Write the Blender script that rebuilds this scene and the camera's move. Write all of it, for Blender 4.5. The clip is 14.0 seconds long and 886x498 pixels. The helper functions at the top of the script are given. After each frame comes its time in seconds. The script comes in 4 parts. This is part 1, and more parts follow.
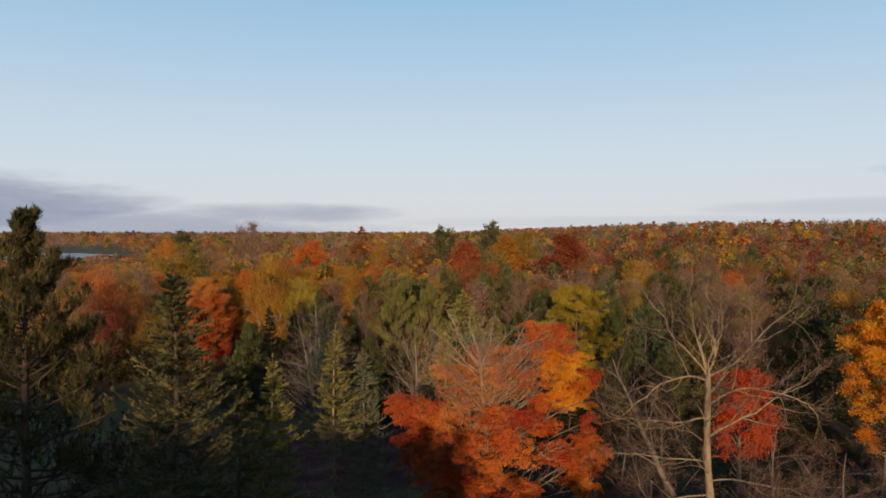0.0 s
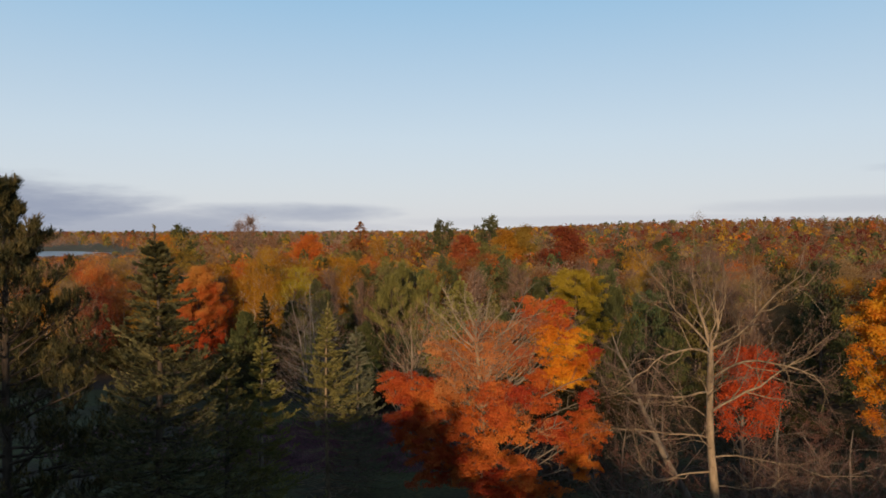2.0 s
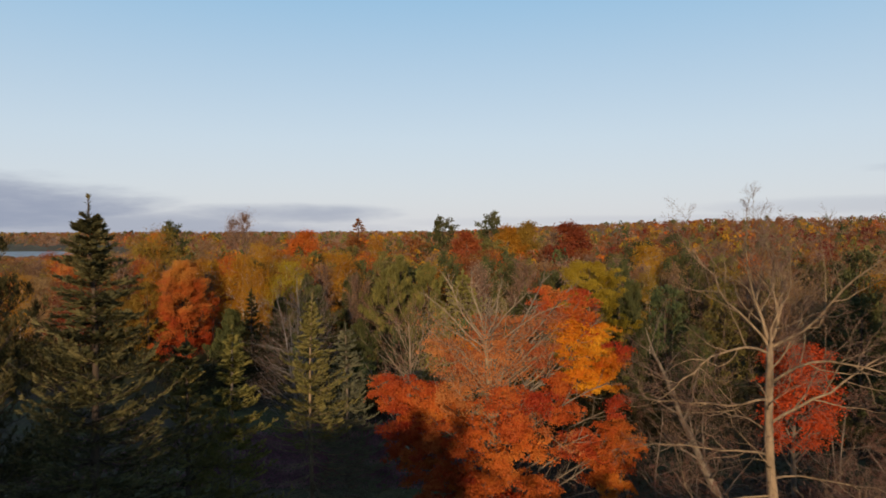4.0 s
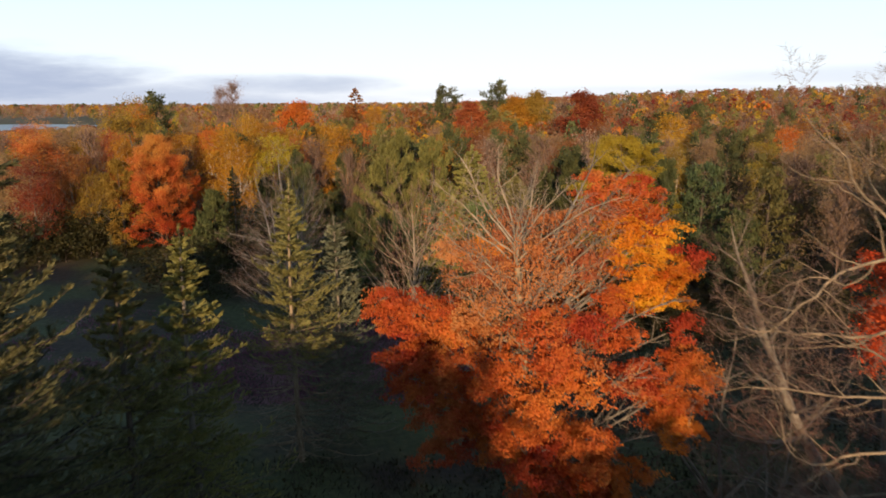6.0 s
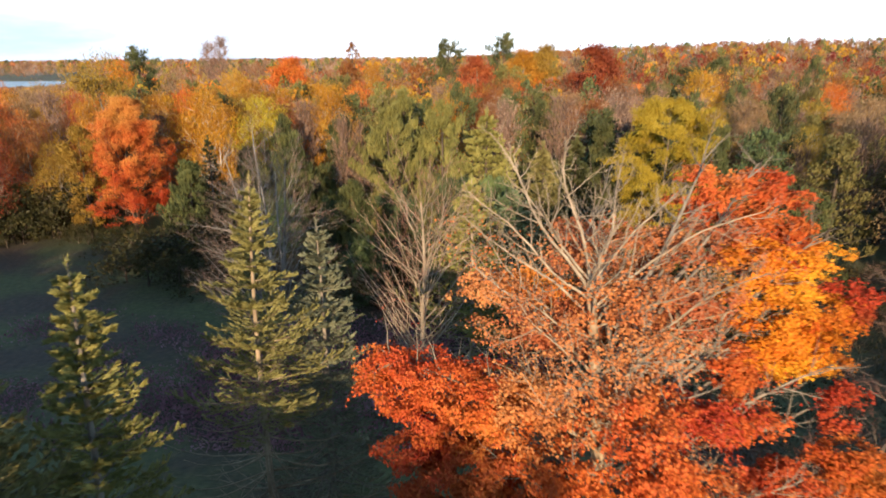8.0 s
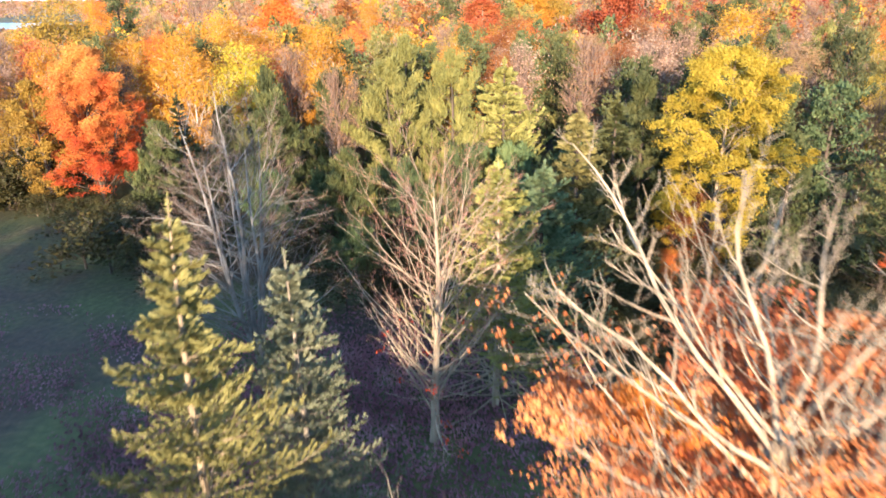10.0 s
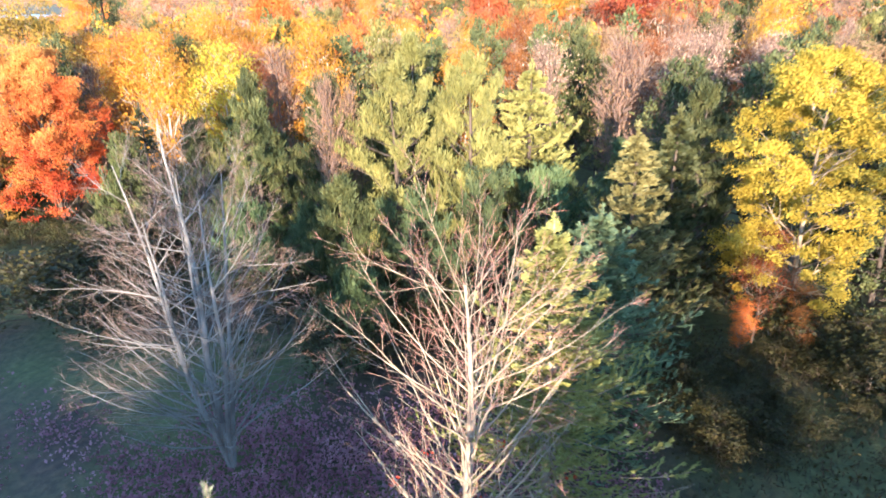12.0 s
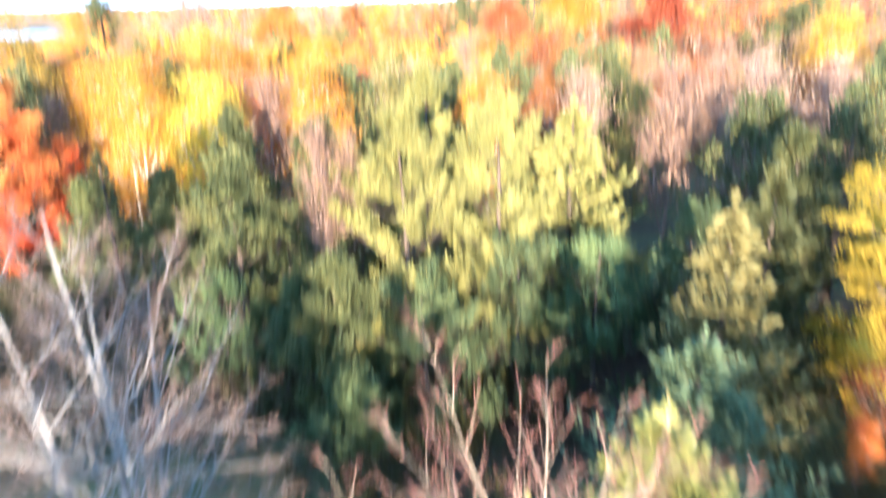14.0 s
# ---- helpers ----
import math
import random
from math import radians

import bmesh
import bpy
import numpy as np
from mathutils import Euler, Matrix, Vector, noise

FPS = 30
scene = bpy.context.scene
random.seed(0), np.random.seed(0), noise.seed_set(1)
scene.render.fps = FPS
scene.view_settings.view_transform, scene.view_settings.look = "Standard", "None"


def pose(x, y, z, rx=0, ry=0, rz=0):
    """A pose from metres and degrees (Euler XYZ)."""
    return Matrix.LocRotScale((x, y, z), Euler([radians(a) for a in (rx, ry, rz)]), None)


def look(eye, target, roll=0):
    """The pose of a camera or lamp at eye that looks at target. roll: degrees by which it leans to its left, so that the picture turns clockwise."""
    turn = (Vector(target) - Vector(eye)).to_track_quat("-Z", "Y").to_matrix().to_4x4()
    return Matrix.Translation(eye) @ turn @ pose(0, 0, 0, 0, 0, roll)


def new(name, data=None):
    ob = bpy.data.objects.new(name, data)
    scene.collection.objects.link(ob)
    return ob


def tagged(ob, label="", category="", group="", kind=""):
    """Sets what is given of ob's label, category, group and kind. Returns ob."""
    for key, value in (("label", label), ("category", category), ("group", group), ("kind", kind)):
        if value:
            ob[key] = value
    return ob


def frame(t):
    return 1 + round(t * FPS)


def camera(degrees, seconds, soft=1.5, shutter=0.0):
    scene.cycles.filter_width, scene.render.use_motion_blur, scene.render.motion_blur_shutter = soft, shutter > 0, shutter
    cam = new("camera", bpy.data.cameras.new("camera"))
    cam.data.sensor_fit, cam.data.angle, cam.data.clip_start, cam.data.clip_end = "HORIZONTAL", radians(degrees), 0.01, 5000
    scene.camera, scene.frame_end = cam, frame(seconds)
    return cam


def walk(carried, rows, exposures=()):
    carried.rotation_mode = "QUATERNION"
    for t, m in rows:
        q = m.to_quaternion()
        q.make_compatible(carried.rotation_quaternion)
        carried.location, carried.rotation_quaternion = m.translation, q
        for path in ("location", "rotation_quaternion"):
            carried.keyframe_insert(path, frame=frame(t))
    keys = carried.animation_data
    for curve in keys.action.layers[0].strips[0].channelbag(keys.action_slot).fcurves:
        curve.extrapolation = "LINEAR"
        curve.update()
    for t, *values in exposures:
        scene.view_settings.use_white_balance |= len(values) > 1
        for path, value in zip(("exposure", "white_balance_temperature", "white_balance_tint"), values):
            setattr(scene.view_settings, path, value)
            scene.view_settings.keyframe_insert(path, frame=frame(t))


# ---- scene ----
cam = camera(65.4, 14.0, soft=1.7, shutter=0.8)
PATH = [
    (0, (0.792, 1.606, 16.446), (0.748, 3.605, 16.393), 0.0),
    (0.5, (0.863, 1.552, 16.167), (0.818, 3.55, 16.113), 0.0),
    (1, (0.907, 1.587, 15.864), (0.862, 3.586, 15.81), -0.1),
    (1.5, (0.954, 1.844, 15.53), (0.909, 3.843, 15.475), -0.1),
    (2, (1.042, 2.555, 15.13), (0.998, 4.554, 15.075), -0.1),
    (4.5, (0.662, 9.316, 14.033), (0.619, 11.314, 13.98), -0.2),
    (5, (0.494, 11.143, 13.923), (0.452, 13.141, 13.834), -0.2),
    (5.5, (0.358, 13.009, 13.941), (0.314, 14.972, 13.563), -0.2),
    (6, (0.154, 14.85, 13.995), (0.109, 16.806, 13.578), -0.3),
    (6.5, (-0.052, 16.713, 13.994), (-0.097, 18.668, 13.576), -0.4),
    (7, (-0.242, 18.603, 14.045), (-0.287, 20.558, 13.623), -0.5),
    (7.5, (-0.477, 20.555, 14.073), (-0.521, 22.503, 13.624), -0.5),
    (7.7, (-0.573, 21.376, 14.092), (-0.618, 23.316, 13.606), -0.5),
    (9.8, (-1.313, 28.71, 14.074), (-1.363, 30.587, 13.383), -0.9),
    (10, (-1.407, 29.426, 14.23), (-1.456, 31.3, 13.533), -1.0),
    (10.5, (-1.566, 31.273, 14.307), (-1.619, 33.146, 13.608), -1.2),
    (11, (-1.758, 32.999, 14.266), (-1.813, 34.874, 13.574), -1.2),
    (11.5, (-2.041, 34.767, 14.249), (-2.093, 36.644, 13.559), -1.2),
    (12, (-2.273, 36.457, 14.224), (-2.323, 38.321, 13.501), -1.3),
    (12.5, (-2.477, 38.084, 14.229), (-2.528, 39.899, 13.391), -1.3),
    (13, (-2.632, 39.66, 14.268), (-2.686, 41.402, 13.285), -1.5),
    (13.5, (-2.838, 41.386, 14.312), (-2.889, 43.089, 13.265), -1.4),
    (14, (-2.737, 43.21, 14.396), (-2.821, 45.087, 13.71), -1.6),
]
# the camera opens up as it tilts down from the bright sky
EXPOSURES = [
    (0.0, -0.1, 7300, 12), (5.0, -0.1, 7300, 12), (5.5, -0.05, 7250, 12), (6.0, 0.5, 7100, 11), (6.5, 0.9, 6900, 9), (7.0, 1.0, 6750, 7), (7.7, 1.2, 6600, 6),
    (9.8, 2.35, 5950, 7), (11.0, 2.75, 5550, 6), (12.5, 2.95, 5350, 9), (13.5, 3.36, 5400, 11), (14.0, 3.3, 5200, 6),
]
walk(cam, [(t, look(eye, target, roll)) for t, eye, target, roll in PATH], EXPOSURES)

# ---- sky and sun ----
SUN_UP, SUN_SIDE = 10.8, -2.5  # degrees above the horizon; degrees to the right of straight behind
world = bpy.data.worlds.new("sky")
scene.world = world
world.use_nodes = True


def build_sky():
    nt = world.node_tree
    nodes, links = nt.nodes, nt.links
    out, bg = nodes["World Output"], nodes["Background"]
    bg.inputs["Strength"].default_value = 0.11
    sky = nodes.new("ShaderNodeTexSky")
    sky.sky_type = "NISHITA"
    sky.sun_disc = False
    sky.sun_elevation = radians(SUN_UP)
    sky.sun_rotation = radians(180 - SUN_SIDE)
    sky.altitude, sky.air_density, sky.dust_density, sky.ozone_density = 50, 1.0, 1.2, 1.5
    co = nodes.new("ShaderNodeTexCoord")
    split = nodes.new("ShaderNodeSeparateXYZ")
    links.new(co.outputs["Generated"], split.inputs[0])
    X, Z = split.outputs["X"], split.outputs["Z"]

    def math_node(op, a, b=None, c=None):
        m = nodes.new("ShaderNodeMath")
        m.operation = op
        for i, v in enumerate((a, b, c)):
            if v is None:
                continue
            if isinstance(v, (int, float)):
                m.inputs[i].default_value = v
            else:
                links.new(v, m.inputs[i])
        return m.outputs[0]

    def mix_colour(fac, a, b):
        m = nodes.new("ShaderNodeMix")
        m.data_type = "RGBA"
        for key, v in (("Factor", fac), ("A", a), ("B", b)):
            if isinstance(v, (int, float)):
                m.inputs[key].default_value = v
            elif isinstance(v, tuple):
                m.inputs[key].default_value = (*v, 1)
            else:
                links.new(v, m.inputs[key])
        return m.outputs["Result"]

    # thin high haze, paler towards the horizon
    r = nodes.new("ShaderNodeValToRGB")
    els = r.color_ramp.elements
    els.new(0.5), els.new(0.5), els.new(0.5)
    for e, (p, c) in zip(els, [(0.0, (0.735, 0.81, 0.945)), (0.13, (0.605, 0.785, 1.0)), (0.32, (0.325, 0.62, 0.96)), (0.62, (0.09, 0.145, 0.24)), (1.0, (0.04, 0.062, 0.105))]):
        e.position, e.color = p, (*c, 1)
    links.new(Z, r.inputs[0])
    veil = nodes.new("ShaderNodeVectorMath")
    veil.operation = "SCALE"
    veil.inputs["Scale"].default_value = 1 / 0.11
    links.new(r.outputs[0], veil.inputs[0])
    clear = mix_colour(0.85, sky.outputs[0], veil.outputs[0])
    # low banks of grey cloud
    stretch = nodes.new("ShaderNodeMapping")
    stretch.inputs["Scale"].default_value = (3.0, 3.0, 16.0)
    links.new(co.outputs["Generated"], stretch.inputs[0])
    puff = nodes.new("ShaderNodeTexNoise")
    puff.inputs["Scale"].default_value, puff.inputs["Detail"].default_value, puff.inputs["Roughness"].default_value = 1.5, 7, 0.6
    links.new(stretch.outputs[0], puff.inputs["Vector"])
    rough = math_node("MULTIPLY_ADD", puff.outputs["Fac"], 2.0, -0.95)

    def bank(x0, z0, rx, rz, thick):
        a = math_node("POWER", math_node("ABSOLUTE", math_node("MULTIPLY_ADD", X, 1 / rx, -x0 / rx)), 2.0)
        b = math_node("POWER", math_node("ABSOLUTE", math_node("MULTIPLY_ADD", Z, 1 / rz, -z0 / rz)), 2.0)
        inside = math_node("SUBTRACT", math_node("SUBTRACT", math_node("ADD", rough, 1.0), a), b)
        m = nodes.new("ShaderNodeMapRange")
        m.interpolation_type = "SMOOTHSTEP"
        m.inputs["From Min"].default_value, m.inputs["From Max"].default_value = -0.1, 1.0
        m.inputs["To Max"].default_value = thick
        links.new(inside, m.inputs["Value"])
        return m.outputs[0]

    cover = bank(-0.60, 0.032, 0.22, 0.05, 1.0)
    for b in ((-0.245, 0.022, 0.17, 0.02, 0.75), (-0.40, 0.004, 0.34, 0.026, 0.75), (0.62, 0.075, 0.14, 0.010, 0.5), (0.52, 0.03, 0.2, 0.014, 0.3), (0.3, 0.012, 0.5, 0.01, 0.2)):
        cover = math_node("MAXIMUM", cover, bank(*b))
    cloudy = mix_colour(cover, clear, (2.9, 3.55, 5.0))
    links.new(cloudy, bg.inputs["Color"])


build_sky()
sun = new("sun", bpy.data.lights.new("sun", "SUN"))
sun.data.energy, sun.data.angle, sun.data.color = 5.0, radians(0.6), (1.0, 0.725, 0.48)
sun.matrix_world = look((30 * math.sin(radians(SUN_SIDE)), -30 * math.cos(radians(SUN_SIDE)), 30 * math.tan(radians(SUN_UP))), (0, 0, 0))

# ---- materials ----


def material(name):
    m = bpy.data.materials.new(name)
    m.use_nodes = True
    return m, m.node_tree.nodes, m.node_tree.links


def ramp_node(nodes, stops):
    r = nodes.new("ShaderNodeValToRGB")
    els = r.color_ramp.elements
    while len(els) < len(stops):
        els.new(0.5)
    for e, (p, c) in zip(els, stops):
        e.position, e.color = p, (*c, 1)
    return r


def noise_node(nodes, links, scale, detail=4.0, coord="Object", stretch=None):
    co = nodes.new("ShaderNodeTexCoord")
    src = co.outputs[coord]
    if stretch:
        mp = nodes.new("ShaderNodeMapping")
        mp.inputs["Scale"].default_value = stretch
        links.new(src, mp.inputs[0])
        src = mp.outputs[0]
    n = nodes.new("ShaderNodeTexNoise")
    n.inputs["Scale"].default_value, n.inputs["Detail"].default_value = scale, detail
    links.new(src, n.inputs["Vector"])
    return n


def leaf_material(name, first, second, third, patch=0.45, glow=0.35, turned=0.0):
    """Leaves: each takes its own tint, and larger patches of the crown lean to one colour or another.
    turned: height in metres over which the leaves go from the first colour to the third."""
    m, nodes, links = material(name)
    bsdf, out = nodes["Principled BSDF"], nodes["Material Output"]
    geo = nodes.new("ShaderNodeNewGeometry")
    info = nodes.new("ShaderNodeObjectInfo")
    n = noise_node(nodes, links, patch, 2.0)
    add = nodes.new("ShaderNodeMath")
    add.operation = "MULTIPLY_ADD"
    add.name = "leaf by leaf"
    add.inputs[1].default_value = 0.32
    links.new(geo.outputs["Random Per Island"], add.inputs[0])
    wide = nodes.new("ShaderNodeMath")
    wide.operation = "MULTIPLY_ADD"
    wide.inputs[1].default_value, wide.inputs[2].default_value = 1.7, -0.52
    links.new(n.outputs["Fac"], wide.inputs[0])
    links.new(wide.outputs[0], add.inputs[2])
    tone = add.outputs[0]
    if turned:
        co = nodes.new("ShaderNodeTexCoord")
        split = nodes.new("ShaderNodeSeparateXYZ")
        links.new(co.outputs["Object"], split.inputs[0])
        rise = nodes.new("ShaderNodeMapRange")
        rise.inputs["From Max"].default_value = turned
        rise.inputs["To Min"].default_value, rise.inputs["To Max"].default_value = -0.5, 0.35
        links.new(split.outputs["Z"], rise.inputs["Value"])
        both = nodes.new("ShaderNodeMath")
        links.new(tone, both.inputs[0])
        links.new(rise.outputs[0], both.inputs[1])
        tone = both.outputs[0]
    r = ramp_node(nodes, [(0.05, first), (0.5, second), (0.95, third)])
    links.new(tone, r.inputs[0])
    hsv = nodes.new("ShaderNodeHueSaturation")
    links.new(r.outputs[0], hsv.inputs["Color"])
    for key, low, high in (("Hue", 0.487, 0.513), ("Value", 0.8, 1.2)):
        rng_map = nodes.new("ShaderNodeMapRange")
        rng_map.inputs["To Min"].default_value, rng_map.inputs["To Max"].default_value = low, high
        links.new(info.outputs["Random"], rng_map.inputs["Value"])
        links.new(rng_map.outputs[0], hsv.inputs[key])
    links.new(hsv.outputs[0], bsdf.inputs["Base Color"])
    bsdf.inputs["Roughness"].default_value = 0.62
    bsdf.inputs["Specular IOR Level"].default_value = 0.25
    tr = nodes.new("ShaderNodeBsdfTranslucent")
    links.new(hsv.outputs[0], tr.inputs["Color"])
    mix = nodes.new("ShaderNodeMixShader")
    mix.inputs[0].default_value = glow
    links.new(bsdf.outputs[0], mix.inputs[1])
    links.new(tr.outputs[0], mix.inputs[2])
    links.new(mix.outputs[0], out.inputs["Surface"])
    return m


def bark_material(name, dark, light, scale=6.0, stretch=(1, 1, 0.25)):
    m, nodes, links = material(name)
    bsdf = nodes["Principled BSDF"]
    n = noise_node(nodes, links, scale, 6.0, stretch=stretch)
    big = noise_node(nodes, links, 0.7, 2.0)
    mixv = nodes.new("ShaderNodeMath")
    mixv.operation = "MULTIPLY_ADD"
    mixv.inputs[1].default_value = 0.5
    links.new(big.outputs["Fac"], mixv.inputs[0])
    half = nodes.new("ShaderNodeMath")
    half.operation = "MULTIPLY"
    half.inputs[1].default_value = 0.5
    links.new(n.outputs["Fac"], half.inputs[0])
    links.new(half.outputs[0], mixv.inputs[2])
    r = ramp_node(nodes, [(0.35, dark), (0.62, light)])
    links.new(mixv.outputs[0], r.inputs[0])
    links.new(r.outputs[0], bsdf.inputs["Base Color"])
    bsdf.inputs["Roughness"].default_value = 0.9
    bsdf.inputs["Specular IOR Level"].default_value = 0.15
    bump = nodes.new("ShaderNodeBump")
    bump.inputs["Strength"].default_value, bump.inputs["Distance"].default_value = 0.5, 0.03
    links.new(n.outputs["Fac"], bump.inputs["Height"])
    links.new(bump.outputs[0], bsdf.inputs["Normal"])
    return m


LEAF = {
    "red": leaf_material("red_leaves", (0.2, 0.04, 0.018), (0.33, 0.085, 0.03), (0.41, 0.15, 0.046)),
    "dark_red": leaf_material("dark_red_leaves", (0.12, 0.02, 0.012), (0.2, 0.042, 0.018), (0.27, 0.072, 0.026)),
    "orange": leaf_material("orange_leaves", (0.42, 0.07, 0.015), (0.54, 0.15, 0.025), (0.58, 0.25, 0.045)),
    "maple": leaf_material("maple_leaves", (0.3, 0.034, 0.014), (0.45, 0.085, 0.024), (0.54, 0.18, 0.045), 0.6),
    "crimson": leaf_material("crimson_leaves", (0.3, 0.02, 0.012), (0.46, 0.036, 0.018), (0.52, 0.075, 0.03), 0.5),
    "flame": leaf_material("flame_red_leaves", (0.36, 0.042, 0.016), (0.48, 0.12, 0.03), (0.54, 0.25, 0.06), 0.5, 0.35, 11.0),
    "peach": leaf_material("faded_maple_leaves", (0.37, 0.095, 0.034), (0.45, 0.155, 0.058), (0.52, 0.24, 0.095), 0.7),
    "amber": leaf_material("amber_leaves", (0.52, 0.11, 0.013), (0.6, 0.225, 0.019), (0.65, 0.36, 0.033), 0.7),
    "yellow": leaf_material("yellow_leaves", (0.24, 0.172, 0.016), (0.345, 0.256, 0.026), (0.415, 0.325, 0.046)),
    "gold": leaf_material("golden_leaves", (0.29, 0.12, 0.012), (0.4, 0.195, 0.02), (0.45, 0.275, 0.036)),
    "olive": leaf_material("olive_leaves", (0.17, 0.105, 0.02), (0.27, 0.175, 0.028), (0.36, 0.245, 0.044)),
    "rust": leaf_material("rust_leaves", (0.148, 0.048, 0.018), (0.222, 0.081, 0.022), (0.296, 0.133, 0.037)),
    "tan": leaf_material("tan_leaves", (0.185, 0.108, 0.056), (0.265, 0.163, 0.082), (0.32, 0.22, 0.118)),
    "spruce": leaf_material("spruce_needles", (0.022, 0.032, 0.013), (0.05, 0.06, 0.022), (0.11, 0.102, 0.034), 1.2, 0.15),
    # third tone paints sunlit bough tips on the dark needles
    "blue_spruce": leaf_material("blue_spruce_needles", (0.026, 0.03, 0.014), (0.075, 0.072, 0.031), (0.18, 0.155, 0.07), 1.2, 0.15),
    # these paler, yellower needles have low sunlight put into their colour
    "gold_spruce": leaf_material("sunlit_golden_spruce_needles", (0.1, 0.096, 0.032), (0.18, 0.168, 0.056), (0.27, 0.245, 0.092), 1.2, 0.15),
    "yellow_spruce": leaf_material("sunlit_yellow_green_needles", (0.11, 0.115, 0.034), (0.2, 0.19, 0.058), (0.3, 0.265, 0.09), 1.2, 0.25),
    "sunlit_grey_spruce": leaf_material("sunlit_grey_green_needles", (0.085, 0.1, 0.06), (0.165, 0.18, 0.115), (0.27, 0.275, 0.175), 1.2, 0.2),
    "silver_spruce": leaf_material("silver_green_needles", (0.05, 0.075, 0.04), (0.1, 0.135, 0.07), (0.18, 0.205, 0.105), 1.2, 0.2),
    # golden third tone stands in for sun on the tufts
    "dark_pine": leaf_material("dark_pine_needles", (0.024, 0.03, 0.012), (0.075, 0.072, 0.025), (0.19, 0.155, 0.05), 1.4, 0.2),
    "pine": leaf_material("pine_needles", (0.027, 0.035, 0.014), (0.06, 0.072, 0.026), (0.13, 0.128, 0.044), 0.9, 0.2),
    "forest_pine": leaf_material("deep_green_needles", (0.032, 0.05, 0.022), (0.065, 0.095, 0.04), (0.125, 0.15, 0.058), 0.9, 0.2),
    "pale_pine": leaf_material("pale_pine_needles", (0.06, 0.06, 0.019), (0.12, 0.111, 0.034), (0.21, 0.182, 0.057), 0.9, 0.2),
    "litter": leaf_material("fallen_leaves", (0.12, 0.05, 0.068), (0.22, 0.1, 0.128), (0.33, 0.19, 0.215), 0.5, 0.1),
    "grass": leaf_material("grass_blades", (0.03, 0.044, 0.015), (0.044, 0.063, 0.022), (0.081, 0.089, 0.033), 0.5, 0.2),
    # weed and shrub colours are darkened, with some of the shade put in
    "weed": leaf_material("darkened_dry_weeds", (0.024, 0.02, 0.012), (0.046, 0.035, 0.02), (0.08, 0.06, 0.035), 0.4, 0.1),
    "shrub": leaf_material("darkened_shrub_leaves", (0.019, 0.02, 0.007), (0.036, 0.035, 0.01), (0.063, 0.049, 0.0135), 0.9, 0.25),
    "twig": leaf_material("pink_grey_twigs", (0.19, 0.115, 0.085), (0.25, 0.16, 0.118), (0.3, 0.215, 0.16), 0.6, 0.0),
}
BARK = {
    "grey": bark_material("grey_bark", (0.096, 0.078, 0.063), (0.222, 0.192, 0.155)),
    "pale": bark_material("pale_bark", (0.16, 0.128, 0.093), (0.33, 0.27, 0.202)),
    "silver": bark_material("silver_bark", (0.11, 0.102, 0.095), (0.225, 0.212, 0.2)),
    "dark": bark_material("dark_bark", (0.037, 0.03, 0.024), (0.096, 0.074, 0.059)),
    "birch": bark_material("birch_bark", (0.259, 0.222, 0.185), (0.488, 0.444, 0.385), 3.0, (1, 1, 3)),
    "tan": bark_material("tan_bark", (0.1, 0.076, 0.05), (0.3, 0.232, 0.158)),
    "pink": bark_material("pinkish_grey_bark", (0.1, 0.064, 0.05), (0.2, 0.135, 0.106)),
    "red_brown": bark_material("red_brown_twig_bark", (0.1, 0.048, 0.038), (0.2, 0.1, 0.078)),
    "red_twig": bark_material("reddish_twig_bark", (0.22, 0.1, 0.08), (0.34, 0.17, 0.13)),
}


def ground_material():
    m, nodes, links = material("ground_cover")
    bsdf = nodes["Principled BSDF"]
    fine = noise_node(nodes, links, 3.0, 8.0)
    big = noise_node(nodes, links, 0.12, 4.0)
    r1 = ramp_node(nodes, [(0.3, (0.046, 0.052, 0.017)), (0.55, (0.074, 0.083, 0.028)), (0.8, (0.11, 0.11, 0.042))])
    r2 = ramp_node(nodes, [(0.3, (0.03, 0.022, 0.016)), (0.6, (0.065, 0.042, 0.028)), (0.8, (0.11, 0.068, 0.042))])
    links.new(fine.outputs["Fac"], r1.inputs[0])
    links.new(fine.outputs["Fac"], r2.inputs[0])
    sel = ramp_node(nodes, [(0.45, (0, 0, 0)), (0.6, (1, 1, 1))])
    links.new(big.outputs["Fac"], sel.inputs[0])
    mix = nodes.new("ShaderNodeMix")
    mix.data_type = "RGBA"
    links.new(sel.outputs[0], mix.inputs["Factor"])
    links.new(r1.outputs[0], mix.inputs["A"])
    links.new(r2.outputs[0], mix.inputs["B"])
    links.new(mix.outputs["Result"], bsdf.inputs["Base Color"])
    bsdf.inputs["Roughness"].default_value = 0.95
    bump = nodes.new("ShaderNodeBump")
    bump.inputs["Strength"].default_value, bump.inputs["Distance"].default_value = 0.8, 0.1
    links.new(fine.outputs["Fac"], bump.inputs["Height"])
    links.new(bump.outputs[0], bsdf.inputs["Normal"])
    return m


def water_material():
    m, nodes, links = material("lake_water")
    bsdf = nodes["Principled BSDF"]
    bsdf.inputs["Base Color"].default_value = (0.02, 0.035, 0.05, 1)
    bsdf.inputs["Roughness"].default_value = 0.3
    n = noise_node(nodes, links, 0.8, 3.0)
    bump = nodes.new("ShaderNodeBump")
    bump.inputs["Strength"].default_value, bump.inputs["Distance"].default_value = 0.6, 0.3
    links.new(n.outputs["Fac"], bump.inputs["Height"])
    links.new(bump.outputs[0], bsdf.inputs["Normal"])
    return m


GROUND, WATER = ground_material(), water_material()

# ---- mesh tools ----


def unit(v):
    return v / np.maximum(np.linalg.norm(v, axis=-1, keepdims=True), 1e-9)


